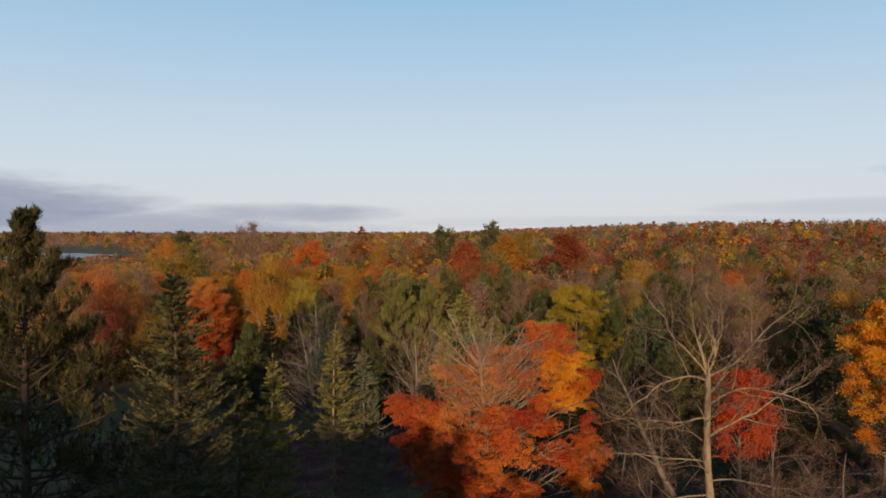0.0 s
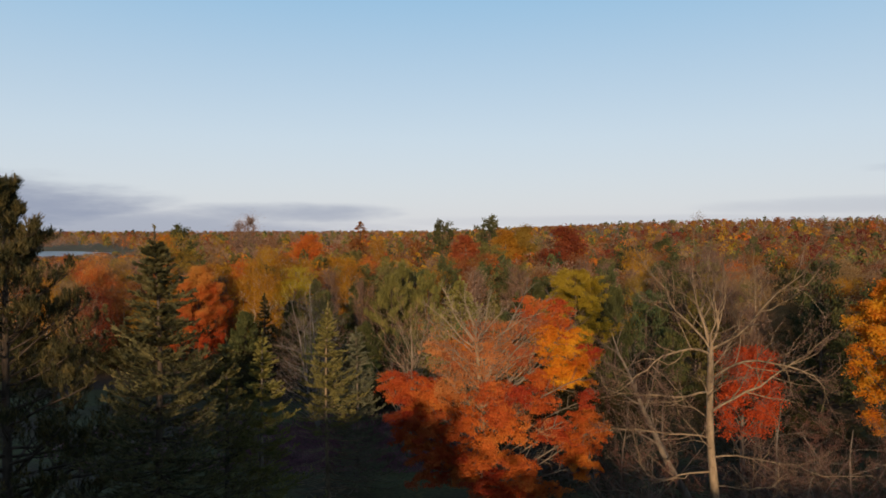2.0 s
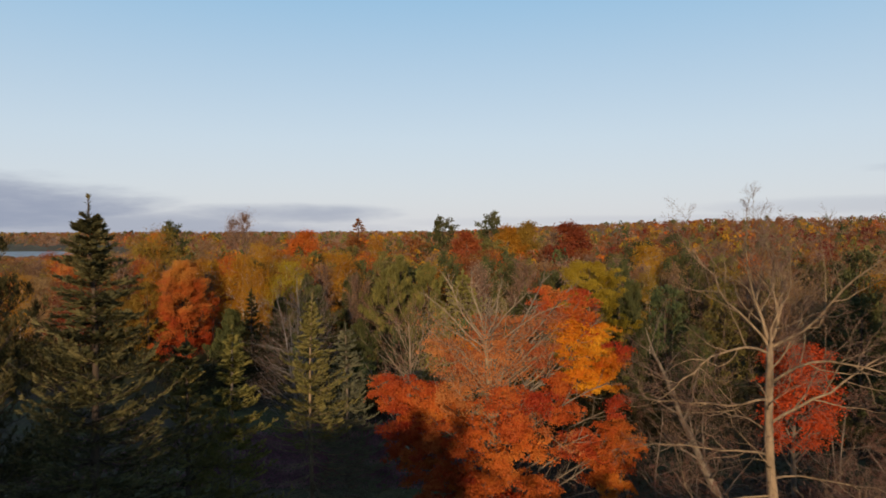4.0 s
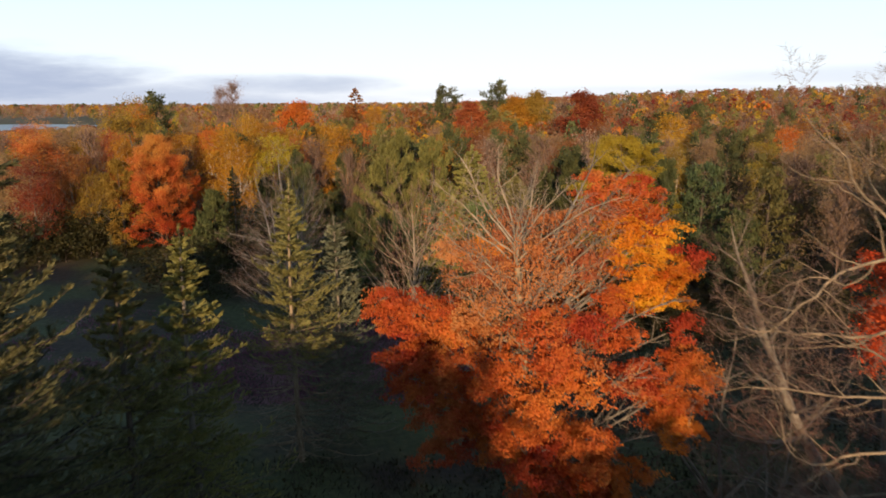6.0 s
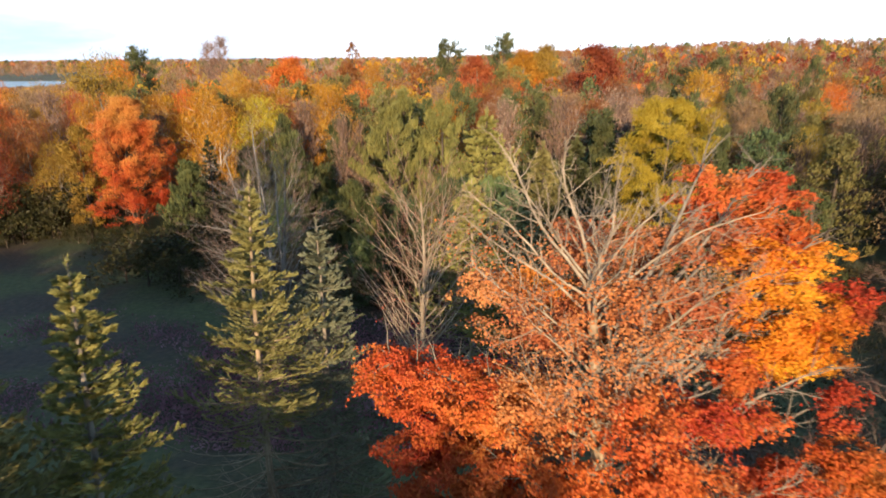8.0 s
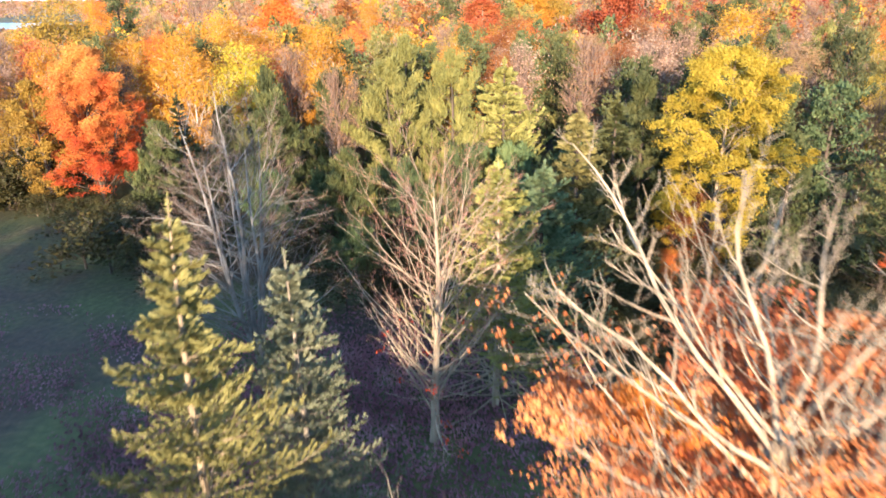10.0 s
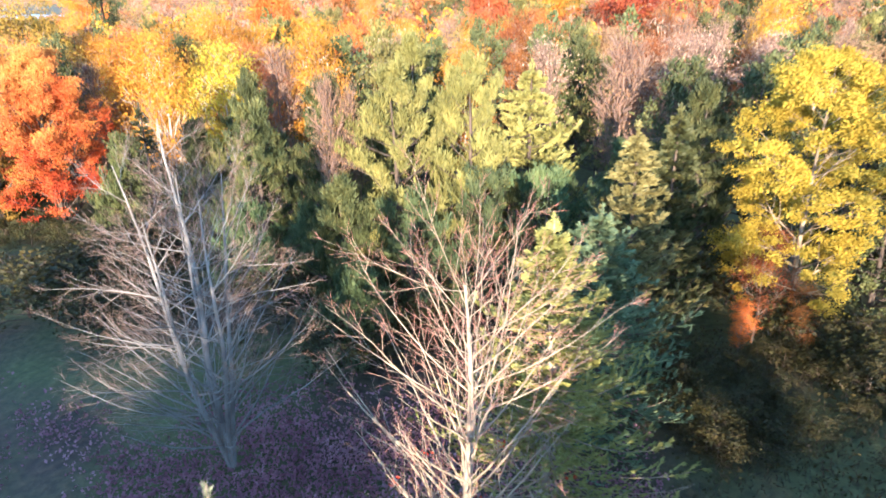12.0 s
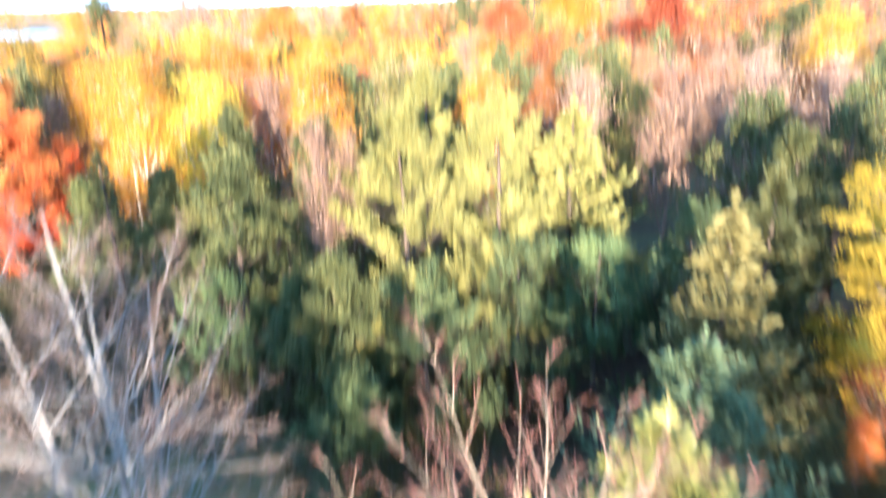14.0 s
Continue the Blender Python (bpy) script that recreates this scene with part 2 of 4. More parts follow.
class Soup:
    """Quads gathered from many tubes and leaves, for one mesh."""

    def __init__(self):
        self.v, self.f, self.m, self.n = [], [], [], 0

    def add(self, v, f, slot=0):
        self.v.append(v)
        self.f.append(f + self.n)
        self.m.append(np.full(len(f), slot, dtype=np.int32))
        self.n += len(v)

    def tubes(self, P, R, sides=5, slot=0):
        n, k, _ = P.shape
        T = np.zeros_like(P)
        T[:, 1:-1] = P[:, 2:] - P[:, :-2]
        T[:, 0], T[:, -1] = P[:, 1] - P[:, 0], P[:, -1] - P[:, -2]
        T = unit(T)
        U = unit(np.cross(T, np.array([0.31, 0.83, 0.13])))
        W = np.cross(T, U)
        a = np.arange(sides) * 2 * np.pi / sides
        ring = U[:, :, None] * np.cos(a)[:, None] + W[:, :, None] * np.sin(a)[:, None]
        V = (P[:, :, None] + ring * R[:, :, None, None]).reshape(-1, 3)
        i, j, s = np.meshgrid(np.arange(n), np.arange(k - 1), np.arange(sides), indexing="ij")
        at = i * k * sides + j * sides
        s2 = (s + 1) % sides
        F = np.stack([at + s, at + s2, at + sides + s2, at + sides + s], -1).reshape(-1, 4)
        self.add(V, F, slot)

    def kites(self, C, D, N, length, width, fold=0.25, slot=0):
        """Leaves or needle sprays: four-cornered blades from C along D, folded along the middle."""
        D = unit(D)
        S = unit(np.cross(N, D))
        N = np.cross(D, S)
        L, W = np.broadcast_to(length, len(C))[:, None], np.broadcast_to(width, len(C))[:, None]
        mid = C + D * L * 0.45 + N * W * fold
        V = np.stack([C, mid + S * W * 0.5, C + D * L, mid - S * W * 0.5], 1).reshape(-1, 3)
        self.add(V, np.arange(len(C) * 4).reshape(-1, 4), slot)

    def mesh(self, name, mats, smooth=False):
        v, f, m = np.concatenate(self.v), np.concatenate(self.f), np.concatenate(self.m)
        me = bpy.data.meshes.new(name)
        me.vertices.add(len(v))
        me.vertices.foreach_set("co", v.astype(np.float32).ravel())
        me.loops.add(f.size)
        me.loops.foreach_set("vertex_index", f.astype(np.int32).ravel())
        me.polygons.add(len(f))
        me.polygons.foreach_set("loop_start", np.arange(0, f.size, 4, dtype=np.int32))
        me.polygons.foreach_set("loop_total", np.full(len(f), 4, dtype=np.int32))
        me.polygons.foreach_set("use_smooth", np.full(len(f), smooth))
        for mat in mats:
            me.materials.append(mat)
        if len(mats) > 1:
            me.polygons.foreach_set("material_index", m)
        me.update(calc_edges=True)
        return me


def arcs(rng, base, way, length, k, lift, wig):
    """Bent lines that start at base and bend upwards by lift."""
    P = np.zeros((len(base), k, 3))
    P[:, 0] = base
    d = unit(way)
    lift = np.broadcast_to(lift, len(base))
    for i in range(1, k):
        d = d + rng.normal(0, wig, d.shape)
        d[:, 2] += lift / (k - 1)
        d = unit(d)
        P[:, i] = P[:, i - 1] + d * (length / (k - 1))[:, None]
    return P


def sprout(rng, P, R, count, lo, hi, angle, spread, reach, k, lift, wig, thin=0.6, tip=0.25, flat=0.0, least=0.006):
    """Side branches along the lines P. reach(frac, parent's length) gives their lengths; flat keeps them in a level fan."""
    n, kk, _ = P.shape
    frac = lo + (hi - lo) * (np.arange(count) + rng.random((n, count))) / count
    pos = np.clip(frac * (kk - 1), 0, kk - 1.001)
    i = pos.astype(int)
    w = (pos - i)[..., None]
    row = np.arange(n)[:, None]
    base = P[row, i] * (1 - w) + P[row, i + 1] * w
    tan = unit(P[row, i + 1] - P[row, i])
    r = R[row, i] * (1 - w[..., 0]) + R[row, i + 1] * w[..., 0]
    az = rng.random((n, 1)) * 6.28 + np.arange(count) * 2.4 + rng.normal(0, 0.4, (n, count))
    U = unit(np.cross(tan, np.array([0.05, 0.03, 1.0]) + 0 * tan) + 1e-4)
    W = np.cross(U, tan)
    side = np.sign(np.cos(az)) * (np.abs(np.cos(az)) * (1 - flat) + flat)
    ang = np.radians(angle + rng.normal(0, spread, (n, count)))[..., None]
    d = tan * np.cos(ang) + np.sin(ang) * unit(U * side[..., None] + W * (np.sin(az) * (1 - flat))[..., None])
    plen = np.linalg.norm(np.diff(P, axis=1), axis=2).sum(1)[:, None]
    L = (reach(frac, plen) * rng.uniform(0.7, 1.2, (n, count))).ravel()
    B = arcs(rng, base.reshape(-1, 3), d.reshape(-1, 3), L, k, lift, wig)
    r0 = np.maximum((r * thin).ravel(), least)
    RR = r0[:, None] * np.linspace(1, tip, k)
    return B, RR, frac.ravel()


def spread_points(rng, P, count, lo=0.3):
    """Points and directions along lines."""
    n, k, _ = P.shape
    pos = np.clip((lo + (1 - lo) * rng.random((n, count))) * (k - 1), 0, k - 1.001)
    i = pos.astype(int)
    w = (pos - i)[..., None]
    row = np.arange(n)[:, None]
    return (P[row, i] * (1 - w) + P[row, i + 1] * w).reshape(-1, 3), (P[row, i + 1] - P[row, i]).reshape(-1, 3)


def leaves(soup, rng, C, size, wide=0.8, droop=0.3, slot=0):
    """Leaves at C, turned mostly to the outside of their crown."""
    n = len(C)
    out = unit((C - C.mean(0)) * np.array([1, 1, 0.6]))
    D = rng.normal(0, 1, (n, 3))
    D[:, 2] -= droop
    N = rng.normal(0, 0.5, (n, 3)) + out * 0.9 + np.array([0, 0, 0.3])
    L = size * rng.uniform(0.7, 1.3, n)
    soup.kites(C, D, N, L, L * wide, slot=slot)


def pads(rng, centres, radii, count, flat=0.55):
    """Points in flattened clumps, thicker towards their outsides, with ragged edges."""
    n = len(centres)
    d = unit(rng.normal(0, 1, (n, count, 3)))
    r = np.clip(rng.random((n, count, 1)) ** 0.45 * (1 + 0.25 * rng.normal(0, 1, (n, count, 1))), 0, 1.2)
    return (centres[:, None] + d * r * np.asarray(radii).reshape(-1, 1, 1) * np.array([1, 1, flat])).reshape(-1, 3)


def part(name, me, parent, label="", kind=""):
    ob = new(name, me)
    ob.parent = parent
    return tagged(ob, label, kind=kind)


def thing(name, x, y, z, label, category, group="", turn=0.0, scale=(1, 1, 1)):
    ob = new(name)
    ob.matrix_world = pose(x, y, z, 0, 0, turn) @ Matrix.Diagonal((*scale, 1))
    return tagged(ob, label, category, group)


def height(x, y):
    """The lie of the land: flat round the yard and the lake, rising to a wooded ridge on the right."""
    x, y = np.asarray(x, float), np.asarray(y, float)
    rise = np.clip((y - 140) / 620, 0, 1) ** 1.3 * np.clip((x + 40) / 420, 0, 1) * 19
    roll = 1.2 * np.sin(x * 0.011 + 1.0) * np.sin(y * 0.009) * np.clip((np.hypot(x, y) - 150) / 300, 0, 1)
    return rise + roll * np.clip((x + 150) / 200, 0, 1)


# ---- ground and lake ----


def build_ground():
    side = np.concatenate([np.linspace(0, 120, 31), np.geomspace(128, 4600, 45)])
    xs = np.concatenate([-side[:0:-1], side])
    ys = xs
    X, Y = np.meshgrid(xs, ys, indexing="ij")
    near = np.clip(1 - np.hypot(X, Y - 45) / 150, 0, 1)
    bumps = 0.06 * np.sin(X * 0.9) * np.cos(Y * 1.1) * near
    V = np.stack([X, Y, height(X, Y) + bumps], -1).reshape(-1, 3)
    n = len(xs)
    i, j = np.meshgrid(np.arange(n - 1), np.arange(n - 1), indexing="ij")
    a = (i * n + j).ravel()
    s = Soup()
    s.add(V, np.stack([a, a + n, a + n + 1, a + 1], -1))
    ob = new("ground", s.mesh("ground", [GROUND], True))
    tagged(ob, "dark grass and leaf-strewn earth under trees", "ground", kind="structure")


LAKE = (-347.0, 400.0, 118.0, 98.0)  # middle and half widths


def in_lake(x, y, grow=1.0):
    return np.abs((x - LAKE[0]) / (LAKE[2] * grow)) ** 3.3 + np.abs((y - LAKE[1]) / (LAKE[3] * grow)) ** 3.3 < 1


def build_lake():
    a = np.linspace(0, 2 * np.pi, 73)[:-1]
    edge = 1 + 0.06 * np.sin(3 * a + 1) + 0.04 * np.sin(7 * a)
    bm = bmesh.new()
    vs = [bm.verts.new((LAKE[0] + LAKE[2] * e * math.copysign(abs(math.cos(t)) ** 0.6, math.cos(t)), LAKE[1] + LAKE[3] * e * math.copysign(abs(math.sin(t)) ** 0.6, math.sin(t)), 0.35)) for t, e in zip(a, edge)]
    bm.faces.new(vs)
    ret = bmesh.ops.extrude_face_region(bm, geom=bm.faces[:])
    bmesh.ops.translate(bm, vec=(0, 0, -0.9), verts=[v for v in ret["geom"] if isinstance(v, bmesh.types.BMVert)])
    bmesh.ops.recalc_face_normals(bm, faces=bm.faces)
    me = bpy.data.meshes.new("lake")
    bm.to_mesh(me)
    me.materials.append(WATER)
    tagged(new("lake", me), "calm pale blue lake beyond the woods", "lake", kind="structure")


build_ground()
build_lake()

# ---- trees with needles ----


def trunk_line(rng, H, r, lean=(0, 0), wig=0.015, k=12, bend=0.05):
    way = np.array([[lean[0], lean[1], 1.0]])
    P = arcs(rng, np.array([[0, 0, -0.15]]), way, np.array([H + 0.15]), k, bend, wig)
    end = P[0, -1, :2] - np.array(lean) * H * 0.92 if bend < 0.1 else np.zeros(2)
    P[0, :, :2] -= end * np.linspace(0, 1, k)[:, None]
    R = r * np.linspace(1, 0.0, k)[None] ** 0.8 + 0.012
    R[:, 0] *= 1.25
    return P, R


def spruce_meshes(seed, H, r, width, count, shoots, needles, size, mats, bare_low=0.0, droop=1.0, slim=0.33):
    """A spruce: tiers of boughs that hang and turn up at the tip, each with side shoots covered in needles."""
    rng = np.random.default_rng(seed)
    P, R = trunk_line(rng, H, r)
    trunk = Soup()
    trunk.tubes(P, R, 7)

    def reach(f, L):
        return (width * (0.985 - f) ** 0.95 + 0.02) * np.clip(f / 0.12, 0.6, 1) * rng.uniform(0.66, 1.16, f.shape)

    B, BR, f = sprout(rng, P, R, count, 0.06, 0.955, 84, 7, reach, 7, 0.0, 0.03, 0.32, 0.2)
    # gather the boughs into whorls
    tiers = H / (0.42 + 0.012 * H)
    drop = (np.round(f * tiers) / tiers - f) * H * 0.8 * np.clip((0.86 - f) * 5, 0, 1)
    B[:, :, 2] += drop[:, None]
    # young boughs rise, old ones hang and lift their tips
    bend = np.linspace(0, 1, 7)[None] * np.linalg.norm(B[:, -1] - B[:, 0], axis=1)[:, None]
    age = np.clip(1.15 - f * 1.6, -0.5, 1)[:, None]
    age = np.where(age < 0, age * 2.2, age)
    B[:, :, 2] += bend * (-0.42 * droop * age + 0.3 * np.linspace(0, 1, 7)[None] ** 2 * (age > 0))
    trunk.tubes(B, BR, 3)
    dead = f < bare_low
    live = ~dead
    if dead.any():
        T, TR, _ = sprout(rng, B[dead], BR[dead], 3, 0.3, 1, 50, 12, lambda q, L: L * 0.35 * (1.1 - q), 3, -0.1, 0.08, 0.6, 0.3, 0.8)
        trunk.tubes(T, TR, 3)
    S, SR, _ = sprout(rng, B[live], BR[live], shoots, 0.05, 1.0, 52, 9, lambda q, L: np.maximum(L * 0.42 * (1.12 - q), np.minimum(0.16, L * 0.5)), 4, 0.3, 0.05, 0.6, 0.3, 0.85)
    crown = Soup()
    L = np.concatenate([S, B[live][:, 3:]])
    C, D = spread_points(rng, L, needles, 0.05)
    off = rng.normal(0, 1, C.shape)
    D = unit(D) + unit(off) * 0.42
    q = size * rng.uniform(0.7, 1.25, len(C))
    out = unit(C * np.array([1, 1, 0]))
    crown.kites(C, D, rng.normal(0, 0.7, C.shape) + out * 0.6 + np.array([0, 0, 0.4]), q, q * slim, 0.2)
    # leader
    t = rng.uniform(0.3, 1.0, (60, 1))
    C = P[0, -2] * (1 - t) + P[0, -1] * t
    crown.kites(C, rng.normal(0, 0.45, (60, 3)) + np.array([0, 0, 0.8]), rng.normal(0, 1, (60, 3)), size * 0.9, size * 0.3)
    return trunk.mesh("spruce_trunk", [mats[0]], True), crown.mesh("spruce_needles", [mats[1]])


def pine_meshes(seed, H, r, width, count, subs, tuft, size, mats, low=0.15, narrow=0.7, lean=(0, 0), cheap=False):
    """A white pine: level limbs in loose tiers with upturned tufts of long needles."""
    rng = np.random.default_rng(seed)
    P, R = trunk_line(rng, H, r, lean, 0.02)
    trunk = Soup()
    trunk.tubes(P, R, 7)

    def reach(f, L):
        shape = np.clip((1.03 - f), 0, 1) ** narrow * np.clip((f - low) / 0.15 + 0.55, 0.3, 1)
        return width * shape * (0.75 + 0.5 * np.sin(f * 21 + seed) ** 2)

    B, BR, f = sprout(rng, P, R, count, low, 0.98, 72, 10, reach, 6, 0.35, 0.06, 0.4, 0.25)
    trunk.tubes(B, BR, 4)
    S, SR, _ = sprout(rng, B, BR, subs, 0.3, 1.0, 45, 12, lambda q, L: np.maximum(L * 0.36 * (1.15 - q), 0.25), 4, 0.6, 0.08, 0.6, 0.3, 0.5)
    if not cheap:
        trunk.tubes(S, SR, 3)
    crown = Soup()
    ends = np.concatenate([S[:, -1], S[:, 2], B[:, -1], B[:, -2]])
    n = len(ends)
    # upright brushes of needles, paler candles at the tip
    up = np.repeat(unit(rng.normal(0, 0.22, (n, 3)) + np.array([0, 0, 1.0])), tuft, 0)
    t = rng.random((n * tuft, 1))
    C = np.repeat(ends, tuft, 0) + up * t * size * 1.5 + rng.normal(0, size * (0.25 if cheap else 0.12), (n * tuft, 3))
    D = rng.normal(0, 0.34, C.shape) + up
    q = size * rng.uniform(0.5, 0.95, len(C))
    crown.kites(C, D, rng.normal(0, 1, C.shape), q, q * (0.34 if cheap else 0.17), 0.2)
    return trunk.mesh("pine_trunk", [mats[0]], True), crown.mesh("pine_needles", [mats[1]])


# ---- trees with leaves ----


def leafy_meshes(seed, H, r, width, limbs, subs, twigs, leaf_n, size, mats, low=0.2, pad=0.6, angle=48, lift=0.5, lean=(0, 0), top_bare=2.0, oval=0.6, cheap=False):
    """A broad-leaved tree: trunk, limbs and twigs with clumps of leaves round their ends."""
    rng = np.random.default_rng(seed)
    P, R = trunk_line(rng, H * 0.93, r, lean, 0.03)
    trunk = Soup()
    trunk.tubes(P, R, 7)

    def reach(f, L):
        g = (f - low) / (1 - low)
        return width * np.clip(1 - np.abs(g - 0.3) / 0.78, 0.12, 1) ** oval

    B, BR, f = sprout(rng, P, R, limbs, low, 0.97, angle, 8, reach, 6, lift, 0.07, 0.5, 0.2)
    trunk.tubes(B, BR, 4)
    S, SR, _ = sprout(rng, B, BR, subs, 0.25, 1.0, 42, 12, lambda q, L: L * 0.45 * (1.1 - q) + 0.15, 3 if cheap else 5, lift * 0.5, 0.09, 0.6, 0.25)
    trunk.tubes(S, SR, 3)
    if twigs and cheap:
        C, D = spread_points(rng, S, twigs, 0.25)
        D = unit(D) + 0.6 * unit(rng.normal(0, 1, D.shape)) + np.array([0, 0, 0.45])
        q = width * 0.36 * rng.uniform(0.5, 1.3, len(C))
        trunk.kites(C, D, rng.normal(0, 1, C.shape), q, 0.03, 0.0)
        S = np.stack([C, C + unit(D) * q[:, None]], 1)
    elif twigs:
        T, TR, _ = sprout(rng, S, SR, twigs, 0.3, 1.0, 40, 12, lambda q, L: L * 0.4 * (1.1 - q) + 0.1, 3, 0.2, 0.1, 0.6, 0.4)
        trunk.tubes(T, TR, 3)
        S = np.concatenate([S[:, [1, 2, 4]], T])
    crown = Soup()
    ends = S[:, -1]
    keep = rng.random(len(ends)) > np.clip((ends[:, 2] / H - top_bare) * 4, 0, 0.97)
    per = max(1, int(leaf_n / max(1, keep.sum())))
    C = pads(rng, ends[keep], pad * rng.uniform(0.6, 1.3, keep.sum()), per)
    leaves(crown, rng, C, size)
    return trunk.mesh("tree_trunk", [mats[0]], True), crown.mesh("tree_leaves", [mats[1]])


def bare_tree(name, x, y, H, r, label, seed, width, limbs, low, high, angle, lift, wig, mats, lean=(0, 0), sub=(7, 6, 4), turn=0.0, stems=1, oval=0.5, leader=1.0, top=0.97, thin=0.42, spread=9, fan=0.22, bend=0.05):
    """A leafless tree: each limb is a piece of its own, with branches and twigs."""
    rng = np.random.default_rng(seed)
    root = thing(name, x, y, 0, label, "tree", turn=turn)
    P, R = trunk_line(rng, H * leader, r, lean, 0.02 + wig * 0.3, bend=bend)
    if leader < 1:
        R = r * np.linspace(1.1, 0.16, 12)[None]
    if stems > 1:
        more = [trunk_line(rng, H * rng.uniform(0.75, 1.0), r * 0.8, (lean[0] + fan * math.cos(2.6 * i), fan * math.sin(2.6 * i)), 0.03) for i in range(1, stems)]
        P, R = np.concatenate([P] + [m[0] for m in more]), np.concatenate([R] + [m[1] for m in more])
    for i in range(len(P)):
        s = Soup()
        s.tubes(P[i:i + 1], R[i:i + 1], 9)
        part("trunk", s.mesh("trunk", [mats[0]], True), root)

    def reach(f, L):
        g = (f - low) / (high - low)
        return width * np.clip(1.0 - 0.85 * g, 0.12, 1) ** oval

    B, BR, f = sprout(rng, P, R, limbs, low, top, angle, spread, reach, 8, lift, wig, thin, 0.1)
    for i in range(len(B)):
        s = Soup()
        s.tubes(B[i:i + 1], BR[i:i + 1], 6)
        part("limb", s.mesh("limb", [mats[0]], True), root)
    S, SR, _ = sprout(rng, B, BR, sub[0], 0.12, 0.98, 31, 8, lambda q, L: L * 0.5 * (1.12 - q), 6, lift * 0.5, wig * 1.1, 0.45, 0.18)
    s = Soup()
    s.tubes(S, SR, 4)
    part("branchwork", s.mesh("branchwork", [mats[0]], True), root, "", "stuff")
    T, TR, _ = sprout(rng, S, SR, sub[1], 0.15, 1.0, 31, 9, lambda q, L: L * 0.42 * (1.15 - q) + 0.15, 4, lift * 0.35, wig * 1.2, 0.5, 0.35, least=0.0045)
    s = Soup()
    s.tubes(T, TR, 3)
    if sub[2]:
        U, UR, _ = sprout(rng, T, TR, sub[2], 0.2, 1.0, 32, 10, lambda q, L: L * 0.45 * (1.15 - q) + 0.1, 2, 0.1, wig * 1.3, 0.6, 0.5, least=0.0035)
        s.tubes(U, UR, 3)
    part("twigwork", s.mesh("twigwork", [mats[1]], True), root, "", "stuff")
    return root, T[:, -1]


def stand(name, x, y, meshes, label, group="", turn=0.0, scale=(1, 1, 1), z=None, mats=None):
    """One tree from its trunk and crown meshes."""
    root = thing(name, x, y, float(height(x, y)) if z is None else z, label, "tree", group, turn, scale)
    part("trunk", meshes[0], root)
    c = part("crown", meshes[1], root)
    if mats:
        c.material_slots[0].link = "OBJECT"
        c.material_slots[0].material = mats
    return root


# ---- the trees round the yard ----
M = LEAF
stand("spruce_tree", -10.5, 28.5, spruce_meshes(11, 15.3, 0.2, 5.5, 290, 15, 19, 0.165, (BARK["dark"], M["blue_spruce"]), slim=0.23), "tall dense blue-green spruce tree with hanging boughs")
stand("pine_tree", -18.7, 32.1, pine_meshes(12, 17.0, 0.26, 8.2, 120, 12, 24, 0.32, (BARK["dark"], M["dark_pine"]), 0.03, 1.0), "big dark green pine tree with upturned tufts")
stand("spruce_tree", -6.05, 39.9, spruce_meshes(13, 11.3, 0.11, 3.9, 170, 17, 36, 0.105, (BARK["tan"], M["gold_spruce"]), 0.4, slim=0.22), "spruce tree with a pale trunk and bare lower boughs")
stand("spruce_tree", -4.85, 42.0, spruce_meshes(14, 9.6, 0.11, 3.4, 165, 17, 34, 0.1, (BARK["grey"], M["sunlit_grey_spruce"]), 0.1, slim=0.22), "slim grey-green spruce tree beside a taller spruce")
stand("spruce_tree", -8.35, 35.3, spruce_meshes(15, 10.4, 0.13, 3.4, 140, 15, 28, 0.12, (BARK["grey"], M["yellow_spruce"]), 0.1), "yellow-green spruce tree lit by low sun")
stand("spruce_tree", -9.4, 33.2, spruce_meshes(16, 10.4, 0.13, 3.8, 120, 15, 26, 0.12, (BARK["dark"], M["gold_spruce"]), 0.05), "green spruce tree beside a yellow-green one")


